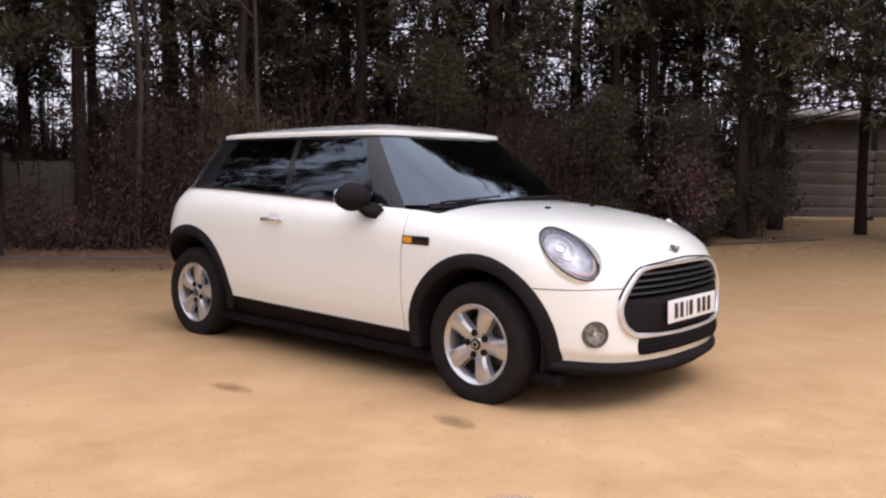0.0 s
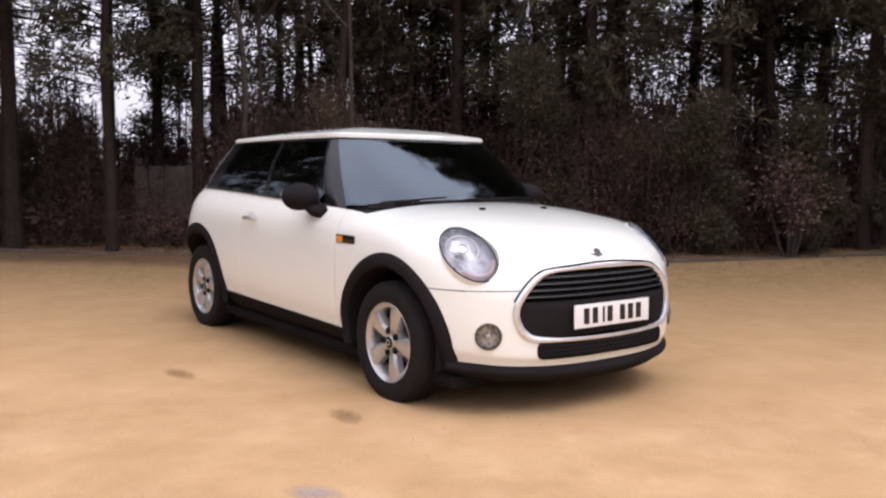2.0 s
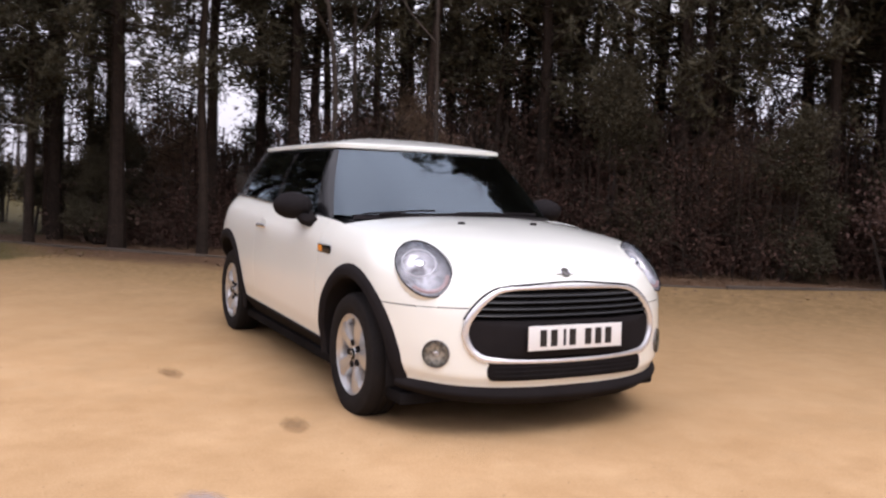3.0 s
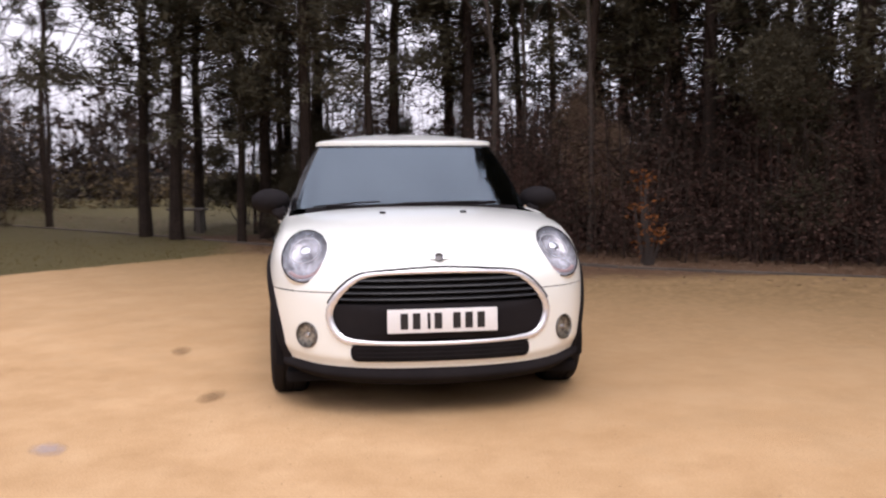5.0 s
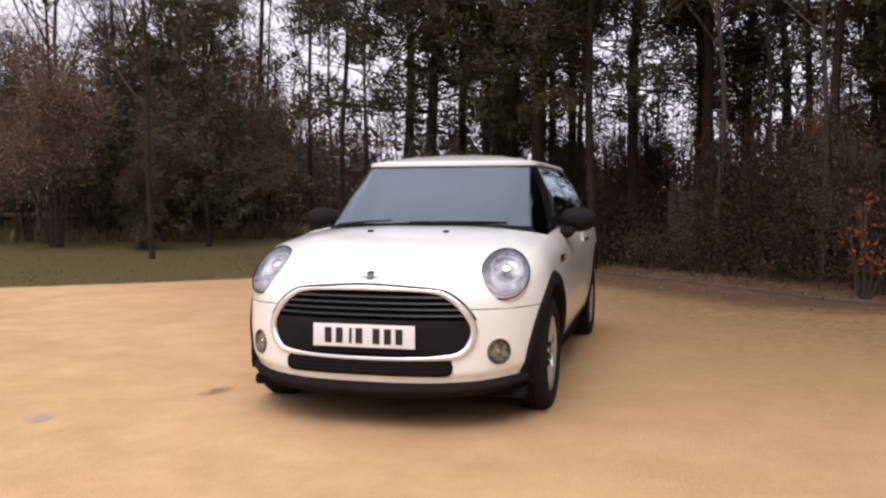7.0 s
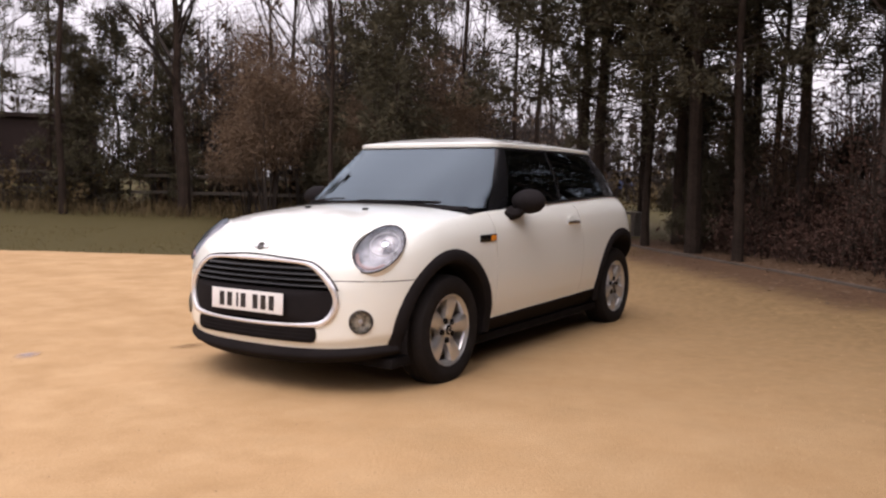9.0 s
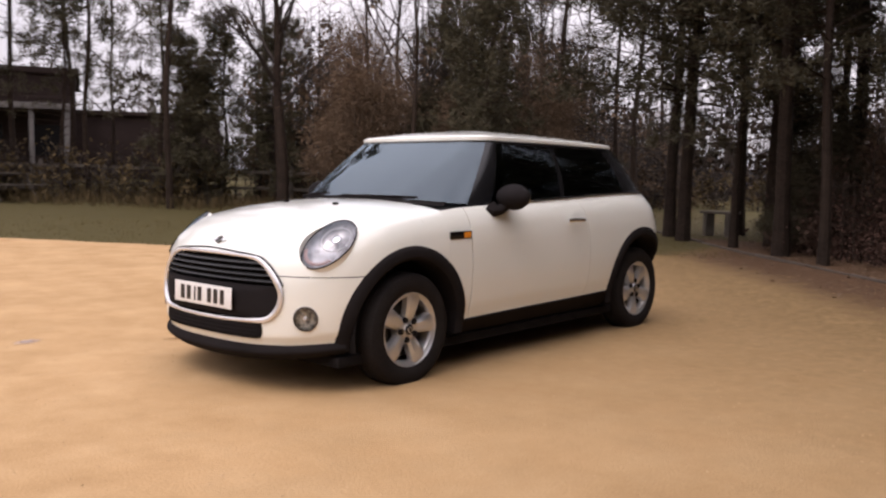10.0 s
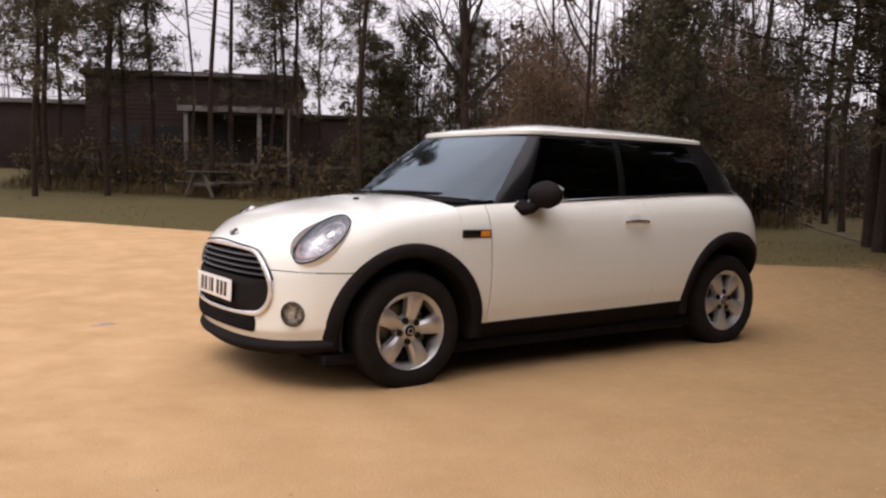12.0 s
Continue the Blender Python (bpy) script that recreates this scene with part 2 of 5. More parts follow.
def nose_x(y, z):
    """How far forward the nose lies at y, z."""
    x = 0.6
    for _ in range(8):
        h = height_part(x, z)
        w = spl(h, WIDTH)
        x = spl(h, FRONT) - NOSE_D + NOSE_D * max(0.0, 1 - min(1, abs(y) / w) ** NOSE_N) ** (1 / NOSE_N)
    return x


def bonnet_z(x, y):
    ys = max(0.02, side_y(x, spl(x, SHOULDER)))
    zs, zc = spl(x, SHOULDER), spl(x, CROWN)
    return zs + (zc - zs) * (1 - min(1, abs(y) / ys) ** 2.6)


def u_at(x, h):
    """The flank parameter at which the body lies at x."""
    a, b = 0.0, 3.0
    for _ in range(40):
        m = (a + b) / 2
        if belt(m, h).x > x:
            a = m
        else:
            b = m
    return a


def clear_of_arches(p):
    return all(math.hypot(p.x - ax, p.z - HUB_Z) > r - 0.03 for ax, r in ARCHES)


def bumper_line(u):
    x = belt(u, 0.8).x
    return height_part(x, 0.618)


# glasshouse: linear between a lower and an upper outline
LOW_XF, LOW_D, LOW_W, LOW_XR, LOW_T = -0.30, 0.52, 0.742, -2.88, 0.45
TOP_XF, TOP_D, TOP_W, TOP_XR, TOP_T = -0.86, 0.2, 0.565, -2.61, 0.3
RIM = [(-2.8, 1.33), (-2.5, 1.35), (-2.0, 1.358), (-1.3, 1.362), (-0.9, 1.362), (-0.7, 1.36)]


def outline(u, xf, d, w, xr, t, n):
    sgn, u = (-1 if u < 0 else 1), abs(u)
    if u < 1:
        a = u * math.pi / 2
        return xf - d + d * max(0, math.cos(a)) ** (2 / n), sgn * w * math.sin(a) ** (2 / n)
    if u < 2:
        return (xf - d) * (2 - u) + (xr + t) * (u - 1), sgn * w
    a = (u - 2) * math.pi / 2
    return xr + t - t * math.sin(a) ** (2 / n), sgn * w * max(0, math.cos(a)) ** (2 / n)


def house(u, g):
    x0, y0 = outline(u, LOW_XF, LOW_D, LOW_W, LOW_XR, LOW_T, 2.8)
    x1, y1 = outline(u, TOP_XF, TOP_D, TOP_W, TOP_XR, TOP_T, 3.2)
    z0 = bonnet_z(x0, y0) - 0.004 if x0 > -0.9 else spl(x0, SHOULDER) - 0.004
    z1 = spl(x1, RIM)
    bow = 0.022 * math.sin(math.pi * g)
    side = min(1, max(0, (abs(u) - 0.5) / 0.45)) * min(1, max(0, 3 - abs(u)))
    front = 1 - min(1, max(0, (abs(u) - 0.5) / 0.45))
    return Vector((x0 + (x1 - x0) * g + bow * front, y0 + (y1 - y0) * g + bow * side * (1 if u > 0 else -1), z0 + (z1 - z0) * g))


# ---- the car: parts ----
def ring_patch(cx, cz, r0, r1, a0, a1, sgn, proud, steps=44, across=5):
    """An arch moulding that follows the flank, with a rolled edge."""
    bm = bmesh.new()
    rows = []
    for i in range(steps + 1):
        a = radians(a0 + (a1 - a0) * i / steps)
        row = []
        for j in range(across + 1):
            k = j / across
            thin = 1.0
            r = r1 + (r0 - r1) * (1 - k) * thin
            x, z = cx + r * math.cos(a), cz + r * math.sin(a)
            y = max(side_y(x, max(z, 0.2)), 0.5) - 0.25 * max(0.0, -2.80 - x) + proud * (1 - (2 * k - 1) ** 4)
            row.append(bm.verts.new((x, sgn * y, z)))
        inner = row[0].co.copy()
        row.insert(0, bm.verts.new((inner.x, sgn * (abs(inner.y) - 0.14), inner.z)))
        rows.append(row)
    for i in range(steps):
        for j in range(across + 1):
            bm.faces.new((rows[i][j], rows[i + 1][j], rows[i + 1][j + 1], rows[i][j + 1]))
    return outward(bm, Vector((cx, 0, cz)), 0.004)


def wheel_parts(car):
    """The four road wheels: tyre, rim, five broad spokes, hub cap and bolts, turned about Y; the outer face looks to -Y."""
    tyre = [(0.196, 0.07), (0.215, 0.088), (0.262, 0.094), (0.292, 0.082), (0.306, 0.06), (0.308, 0.02), (0.303, 0.018), (0.303, 0.01), (0.308, 0.008),
            (0.308, -0.02), (0.303, -0.022), (0.303, -0.03), (0.308, -0.032), (0.305, -0.062), (0.291, -0.084), (0.262, -0.096), (0.22, -0.091), (0.2, -0.08), (0.196, -0.07)]
    rim = [(0.196, 0.08), (0.185, 0.075), (0.178, 0.02), (0.17, -0.05), (0.178, -0.068), (0.19, -0.074), (0.199, -0.082), (0.204, -0.079), (0.2, -0.066), (0.196, -0.06)]
    hub = [(0, -0.071), (0.022, -0.072), (0.031, -0.069), (0.034, -0.064), (0.06, -0.062), (0.078, -0.056), (0.084, -0.03), (0.07, 0.0), (0, 0.0)]
    disc = [(0, 0.0), (0.135, 0.0), (0.137, 0.01), (0.137, 0.022), (0, 0.022)]
    drum = [(0.0, 0.06), (0.18, 0.06), (0.182, 0.065), (0, 0.07)]
    meshes = {}

    def spoke():
        bm = bmesh.new()
        rows = []
        for k in range(7):
            t = k / 6
            r = 0.05 + 0.142 * t
            w = 0.031 + 0.022 * t ** 1.3
            y = -0.056 - 0.016 * math.sin(t * 2.2)
            rows.append([bm.verts.new(v) for v in ((-w - 0.006, y + 0.035, r), (-w, y + 0.003, r), (-w * 0.55, y - 0.007, r), (0, y - 0.004, r + 0.001), (w * 0.55, y - 0.007, r), (w, y + 0.003, r), (w + 0.006, y + 0.035, r))])
        for k in range(6):
            for j in range(6):
                bm.faces.new((rows[k][j], rows[k][j + 1], rows[k + 1][j + 1], rows[k + 1][j]))
        return outward(bm, Vector((0, 0.3, 0.12)))
    for n, (name, x, y) in enumerate((("wheel", 0, -0.73), ("wheel", 0, 0.73), ("wheel", -2.495, -0.71), ("wheel", -2.495, 0.71))):
        m = pose(x, y, HUB_Z, 0, (20, 11, 82, 41)[n], 0 if y < 0 else 180)
        if not meshes:
            base = part("wheel", lathe(hub, 40), ALLOY, car)
            tagged(base, "silver five-spoke alloy wheel with black tyre")
            meshes = {"wheel": base}
            meshes["tyre"] = part("tyre", lathe(tyre, 72), RUBBER, base, "black rubber tyre")
            meshes["rim"] = part("rim", lathe(rim, 64), ALLOY, base)
            meshes["brake_disc"] = part("brake_disc", lathe(disc, 40), DISC, base, "dark steel brake disc")
            meshes["back_plate"] = part("back_plate", lathe(drum, 40), UNDER, base)
            meshes["hub_cap"] = part("hub_cap", lathe([(0, -0.0775), (0.024, -0.0765), (0.029, -0.073), (0.029, -0.066)], 28), GLOSS, base, "black hub cap with pale ring")
            meshes["cap_ring"] = part("cap_ring", lathe([(0.012, -0.0785), (0.0155, -0.0788), (0.017, -0.0782), (0.017, -0.0755)], 28), ALLOY, base)
            for k in range(5):
                turn = pose(0, 0, 0, 0, 72 * k, 0)
                if k == 0:
                    meshes["spoke"] = part("spoke", spoke(), ALLOY, base)
                    meshes["bolt"] = part("bolt", lathe([(0, -0.072), (0.012, -0.0725), (0.0165, -0.071), (0.018, -0.055)], 12, pose(0, 0, 0.057)), BLACK, base, "dark wheel bolt recess")
                    meshes["bolt"].matrix_basis = pose(0, 0, 0, 0, 36, 0)
                else:
                    shared("spoke", meshes["spoke"], base, turn)
                    tagged(shared("bolt", meshes["bolt"], base, turn @ pose(0, 0, 0, 0, 36, 0)), "dark wheel bolt recess")
            base.matrix_basis = m
        else:
            first = meshes["wheel"]
            twin = shared("wheel", first, car, m)
            tagged(twin, "silver five-spoke alloy wheel with black tyre")
            for child in list(first.children):
                tagged(shared(child.name.split(".")[0], child, twin, child.matrix_basis.copy()), child.get("label", ""))


def closed_patch(points, place, proud, depth, rings=6):
    """A cushion with the closed outline points (a, b), laid on the body by place(a, b) and raised proud, with a back depth deep along -x."""
    bm = bmesh.new()
    ca, cb = sum(p[0] for p in points) / len(points), sum(p[1] for p in points) / len(points)
    loops = []
    for k in range(rings + 1):
        s = 1 - k / rings
        lift = proud * (1 - s ** 4)
        loops.append([bm.verts.new(place(ca + (a - ca) * s, cb + (b - cb) * s) + Vector((lift, 0, 0))) for a, b in points] if k < rings else [bm.verts.new(place(ca, cb) + Vector((proud, 0, 0)))])
    n = len(points)
    for k in range(rings - 1):
        for i in range(n):
            bm.faces.new((loops[k][i], loops[k][(i + 1) % n], loops[k + 1][(i + 1) % n], loops[k + 1][i]))
    for i in range(n):
        bm.faces.new((loops[-2][i], loops[-2][(i + 1) % n], loops[-1][0]))
    back = [bm.verts.new(v.co - Vector((depth, 0, 0))) for v in loops[0]]
    for i in range(n):
        bm.faces.new((loops[0][i], back[i], back[(i + 1) % n], loops[0][(i + 1) % n]))
    bm.faces.new(back)
    bmesh.ops.recalc_face_normals(bm, faces=bm.faces)
    return bm


def mouth(n=72, grow=0.0):
    """The grille's outline: flat head and foot, widest below its middle, with round corners."""
    corners = [(0.0, 0.716), (0.30, 0.708), (0.40, 0.682), (0.475, 0.620), (0.522, 0.545), (0.520, 0.475), (0.470, 0.408), (0.36, 0.388), (0.0, 0.380)]
    half = []
    for k in range(len(corners) - 1):
        p0, p1, p2, p3 = (Vector(corners[min(max(j, 0), len(corners) - 1)]) for j in (k - 1, k, k + 1, k + 2))
        if k == 0:
            p0 = Vector((-p2.x, p2.y))
        if k == len(corners) - 2:
            p3 = Vector((-p1.x, p1.y))
        steps = max(2, round(n * (p2 - p1).length / 2.3))
        for i in range(steps):
            t = i / steps
            half.append(0.5 * (2 * p1 + (p2 - p0) * t + (2 * p0 - 5 * p1 + 4 * p2 - p3) * t * t + (3 * p1 - p0 - 3 * p2 + p3) * t ** 3))
    half.append(Vector(corners[-1]))
    c = Vector((0, 0.55))
    pts = half + [Vector((-p.x, p.y)) for p in half[-2:0:-1]]
    return [(p.x + grow * (p - c).normalized().x, p.y + grow * (p - c).normalized().y) for p in pts]


def slot(y, z0, z1, n=8, r=0.03):
    """A rounded rectangle from -y to y and z0 to z1."""
    pts = []
    for cy, cz, a0 in ((y - r, z1 - r, 0), (-y + r, z1 - r, 90), (-y + r, z0 + r, 180), (y - r, z0 + r, 270)):
        for k in range(n + 1):
            a = radians(a0 + 90 * k / n)
            pts.append((cy + r * math.cos(a), cz + r * math.sin(a)))
    dense = []
    for i, p in enumerate(pts):
        q = pts[(i + 1) % len(pts)]
        cuts = max(1, int(abs(q[0] - p[0]) / 0.05))
        dense += [(p[0] + (q[0] - p[0]) * k / cuts, p[1] + (q[1] - p[1]) * k / cuts) for k in range(cuts)]
    return dense


def on_nose(proud=0.0):
    return lambda y, z: Vector((nose_x(y, z) + proud, y, z))


LAMP_A, LAMP_B = 0.120, 0.1736


def lamp_frame(sgn):
    """Across, along and out of the headlight's oval."""
    along = Vector((-0.132, sgn * 0.017, 0.112)).normalized()
    out = Vector((0.6415, sgn * 0.284, 0.7126)).normalized()
    m = Matrix((along.cross(out), along, out)).transposed().to_4x4()
    m.translation = Vector((0.420, sgn * 0.635, 0.776))
    return m


LAMP_IN = [lamp_frame(1).inverted(), lamp_frame(-1).inverted()]


def in_lamp(p):
    q = LAMP_IN[0 if p.y > 0 else 1] @ p
    return abs(q.z) < 0.16 and (q.x / LAMP_A) ** 2 + (q.y / LAMP_B) ** 2 < 0.98


def headlight(car, sgn):
    """A tilted oval lamp set into the wing: bezel, bowl, projector, glass."""
    frame_m = lamp_frame(sgn)
    centre, out = frame_m.translation, frame_m.col[2].to_3d()
    ra, rb = LAMP_A, LAMP_B

    def oval(scale, lift, n=40):
        return [frame_m @ Vector((ra * scale * math.cos(t), rb * scale * math.sin(t), lift)) for t in (2 * math.pi * k / n for k in range(n))]

    def dish(levels):
        bm = bmesh.new()
        loops = [[bm.verts.new(p) for p in oval(s, l)] for s, l in levels]
        for a, b in zip(loops, loops[1:]):
            for i in range(40):
                bm.faces.new((a[i], a[(i + 1) % 40], b[(i + 1) % 40], b[i]))
        bm.faces.new(loops[-1])
        return outward(bm, centre - out * 0.3)
    lamp = part("headlight", dish([(1.0, 0.004), (0.96, -0.012), (0.85, -0.03), (0.6, -0.045), (0.3, -0.052), (0.12, -0.054)]), SILVER, car, "oval headlight with silver reflector and clear lens")
    rimp = oval(1.0, 0.004)
    part("bezel", ribbon(rimp, [out] * 40, 0.0034, 8, True, flat=1.1), BLACK, lamp, "thin black lamp surround")
    part("inner_ring", ribbon([frame_m @ Vector((0.078 * math.cos(t), 0.05 + 0.082 * math.sin(t), -0.012)) for t in (2 * math.pi * k / 40 for k in range(40))], [out] * 40, 0.0025, 6, True), ALLOY, lamp, "thin bright inner ring")
    wall = bmesh.new()
    top, low = [wall.verts.new(p) for p in oval(1.0, 0.001)], [wall.verts.new(p) for p in oval(1.14, -0.06)]
    for i in range(40):
        wall.faces.new((top[i], top[(i + 1) % 40], low[(i + 1) % 40], low[i]))
    part("lamp_collar", outward(wall, centre - out * 0.05, 0.002), PAINT, lamp, "cream white collar round the lamp")
    part("lens", dish([(0.99, 0.005), (0.93, 0.011), (0.8, 0.017), (0.6, 0.022), (0.35, 0.025), (0.12, 0.026)]), CLEAR, lamp, "clear lamp lens")
    eye = frame_m @ Matrix.Translation((0, 0.05, -0.012))
    bm = bmesh.new()
    bmesh.ops.create_uvsphere(bm, u_segments=20, v_segments=12, radius=0.029, matrix=eye @ Matrix.Diagonal((1, 1, 0.35, 1)))
    part("projector", bm, CHROME, lamp, "round projector lamp")
    low = [frame_m @ Vector((ra * 0.86 * math.cos(t), rb * 0.82 * math.sin(t), 0.006)) for t in (radians(215 + 110 * k / 14) for k in range(15))]
    part("indicator", ribbon(low, [out] * 15, 0.010, 6, flat=0.5), ROSE, lamp, "pinkish indicator strip")


def fog_frame(sgn):
    """The fog lamp's pose on the bumper, -Y outwards."""
    y, z = sgn * 0.634, 0.412
    c = Vector((nose_x(y, z) - 0.002, y, z))
    out = Vector((1, (nose_x(y - 0.05, z) - nose_x(y + 0.05, z)) / 0.1, 0.06)).normalized()
    return Matrix.Translation(c) @ out.to_track_quat("-Y", "Z").to_matrix().to_4x4(), c, out


FOG_IN = [fog_frame(1)[0].inverted(), fog_frame(-1)[0].inverted()]


def in_fog(p):
    q = FOG_IN[0 if p.y > 0 else 1] @ p
    return abs(q.y) < 0.08 and math.hypot(q.x, q.z) < 0.058


def round_fog_rim(w):
    """Draws the ragged rim of a fog lamp's opening onto its circle."""
    k = 0 if w.co.y > 0 else 1
    q = FOG_IN[k] @ w.co
    d = math.hypot(q.x, q.z)
    if abs(q.y) < 0.08 and 0.03 < d < 0.085:
        w.co = FOG_IN[k].inverted() @ Vector((q.x * 0.059 / d, q.y, q.z * 0.059 / d))


def fog_lamp(car, sgn):
    """A round lamp sunk in the bumper: bowl, ring, lens, bulb shield."""
    m, c, out = fog_frame(sgn)
    back = c - out * 0.4
    ob = part("fog_lamp", outward(lathe([(0.062, -0.002), (0.055, 0.006), (0.036, 0.013), (0, 0.015)], 36, m), back), FOG, car, "small round fog lamp in the bumper")
    part("surround", lathe([(0.057, -0.005), (0.059, -0.008), (0.062, -0.007), (0.064, 0.002), (0.063, 0.02), (0.057, 0.014)], 40, m), DISC, ob, "thin dark surround")
    part("lens", outward(lathe([(0.057, -0.005), (0.044, -0.010), (0.022, -0.014), (0, -0.015)], 36, m), back), CLEAR, ob, "clear lamp lens")
    part("bulb", outward(lathe([(0, -0.002), (0.009, 0.0), (0.012, 0.006), (0.010, 0.016)], 20, m), back), SATIN, ob, "small bright bulb")


def door_mirror(door, sgn):
    """A rounded dark mirror housing on a short foot."""
    bm = bmesh.new()
    bmesh.ops.create_uvsphere(bm, u_segments=28, v_segments=18, radius=1)
    for v in bm.verts:
        p = v.co
        back = max(0, -p.x)
        v.co = Vector((p.x * (0.105 if p.x > 0 else 0.05), p.y * 0.122 * (1 - 0.12 * max(0, p.x)), p.z * 0.078 * (1 - 0.10 * max(0, p.x))))
        v.co.z += 0.014 * p.y * sgn * 0.3
    bmesh.ops.transform(bm, matrix=pose(-0.835, sgn * 0.862, 1.01, 0, 0, -sgn * 10), verts=bm.verts)
    ob = part("mirror", bm, BLACK, door, "matt black rounded door mirror")
    foot = [(-0.735, sgn * 0.762, 0.948), (-0.74, sgn * 0.79, 0.928), (-0.765, sgn * 0.81, 0.934), (-0.80, sgn * 0.835, 0.965), (-0.825, sgn * 0.85, 0.99)]
    part("foot", ribbon(foot, [(0, 0, 1)] * 5, [0.055, 0.05, 0.042, 0.036, 0.034], 12, flat=0.8), BLACK, ob)
    bm = bmesh.new()
    bmesh.ops.create_circle(bm, cap_ends=True, segments=28, radius=1, matrix=pose(-0.888, sgn * 0.865, 1.01, 0, 90, -sgn * 10) @ Matrix.Diagonal((0.062, 0.098, 1, 1)))
    part("mirror_glass", outward(bm, Vector((0, 0, 1)), 0.003), CHROME, ob, "mirror glass")


def in_mouth(p, shrink=-0.004):
    """Whether a place on the nose lies inside the grille's or the intake's opening."""
    if p.x < 0.4:
        return False
    if abs(p.y) < 0.420 and 0.302 < p.z < 0.380:
        return True
    pts, odd = MOUTH, False
    for (ay, az), (by, bz) in zip(pts, pts[1:] + pts[:1]):
        if (az > p.z) != (bz > p.z) and p.y < ay + (p.z - az) / (bz - az) * (by - ay):
            odd = not odd
    return odd


MOUTH = mouth(72, -0.006)


def nose_keep(p):
    return clear_of_arches(p) and not in_mouth(p) and not in_lamp(p) and not in_fog(p)


def build_car():
    car = thing("car", "cream white three-door hatchback with black arches, parked on sandy gravel", "car")
    # front apron
    ub = u_at(0.30, 0.5)
    bumper = part("front_bumper", sheet(belt, -ub, ub, 0.0, bumper_line, 180, 40, nose_keep, 0.012, trim=round_fog_rim), PAINT, car, "cream white front bumper")
    # bonnet with wings, one clamshell
    us = u_at(-0.30, 1.0)
    bm = bmesh.new()
    gap = 0.009
    cols = 150
    grid = []
    for i in range(cols + 1):
        u = -us + 2 * us * i / cols
        side = [belt(u, bumper_line(u) + gap + (1 - bumper_line(u) - gap) * j / 12) for j in range(13)]
        top = side[-1]
        over = []
        for j in range(1, 27):
            k = 1 - j / 26
            y = top.y * k
            over.append(Vector((top.x, y, bonnet_z(top.x, y))))
        grid.append([bm.verts.new(p) for p in side + over])
    for a, b in zip(grid, grid[1:]):
        for j in range(len(a) - 1):
            q = (a[j], b[j], b[j + 1], a[j + 1])
            c = sum((w.co for w in q), Vector()) / 4
            if nose_keep(c):
                bm.faces.new(q)
    bmesh.ops.delete(bm, geom=[w for w in bm.verts if not w.link_faces], context="VERTS")
    # draw the ragged rim of each lamp opening onto its oval
    for w in {v for e in bm.edges if e.is_boundary for v in e.verts}:
        k = 0 if w.co.y > 0 else 1
        q = LAMP_IN[k] @ w.co
        d = math.hypot(q.x / LAMP_A, q.y / LAMP_B)
        if abs(q.z) < 0.12 and 0.6 < d < 1.16:
            w.co = LAMP_IN[k].inverted() @ Vector((q.x / d, q.y / d, q.z))
    bmesh.ops.remove_doubles(bm, verts=bm.verts, dist=0.0012)
    bmesh.ops.dissolve_degenerate(bm, edges=bm.edges, dist=0.0005)
    # turn the rim of each lamp opening down to the lamp
    flange = {}

    def turned_down(w):
        if w not in flange:
            k = 0 if w.co.y > 0 else 1
            q = LAMP_IN[k] @ w.co
            flange[w] = bm.verts.new(LAMP_IN[k].inverted() @ Vector((q.x * 1.004, q.y * 1.004, min(q.z - 0.004, -0.02))))
        return flange[w]
    for e in [e for e in bm.edges if e.is_boundary]:
        a, b = e.verts
        if all(abs(q.z) < 0.12 and 0.98 < math.hypot(q.x / LAMP_A, q.y / LAMP_B) < 1.02 for q in (LAMP_IN[0 if w.co.y > 0 else 1] @ w.co for w in (a, b))):
            bm.faces.new((a, b, turned_down(b), turned_down(a)))
    bonnet = part("bonnet", outward(bm, Vector((0, 0, 0.3))), PAINT, car, "cream white clamshell bonnet", smooth=60)
    for sgn in (-1, 1):
        def strip(x0, x1, nu, sgn=sgn):
            a, b = u_at(x0, 0.5), u_at(x1, 0.5)
            return sheet(lambda u, h: belt(sgn * u, h), a, b, 0.0, 1.0, nu, 34, clear_of_arches, 0.012)
        part("wing", strip(-0.2975, -0.486, 8), PAINT, car, "cream white wing panel")
        part("wing_heel", strip(-0.10, -0.297, 8), PAINT, car)
        door = part("door", strip(-0.493, -1.7545, 40), PAINT, car, "cream white door, closed")
        part("rear_quarter", sheet(lambda u, h, sgn=sgn: belt(sgn * u, h), u_at(-1.757, 0.5), 3.0, 0.0, 1.0, 64, 34, clear_of_arches, 0.012), PAINT, car, "cream white rear quarter panel")
        # arch mouldings, sill
        for (ax, r), (a0, a1) in zip(ARCHES, ((-10, 190), (-8, 183))):
            part("wheel_arch_trim", ring_patch(ax, HUB_Z, r - 0.072, r, a0, a1, sgn, 0.014), BLACK, car, "matt black plastic wheel arch moulding")
            bm = bmesh.new()
            rows = []
            for i in range(29):
                a = radians(-12 + (204 if ax > -1 else 142) * i / 28)
                rows.append([bm.verts.new((ax + (r - 0.065) * math.cos(a), sgn * y, HUB_Z + (r - 0.065) * math.sin(a))) for y in (0.42, 0.6, 0.79)])
            for p, q in zip(rows, rows[1:]):
                for j in range(2):
                    bm.faces.new((p[j], q[j], q[j + 1], p[j + 1]))
            part("arch_liner", outward(bm, Vector((ax, 0, 0.9)), 0.004), UNDER, car)
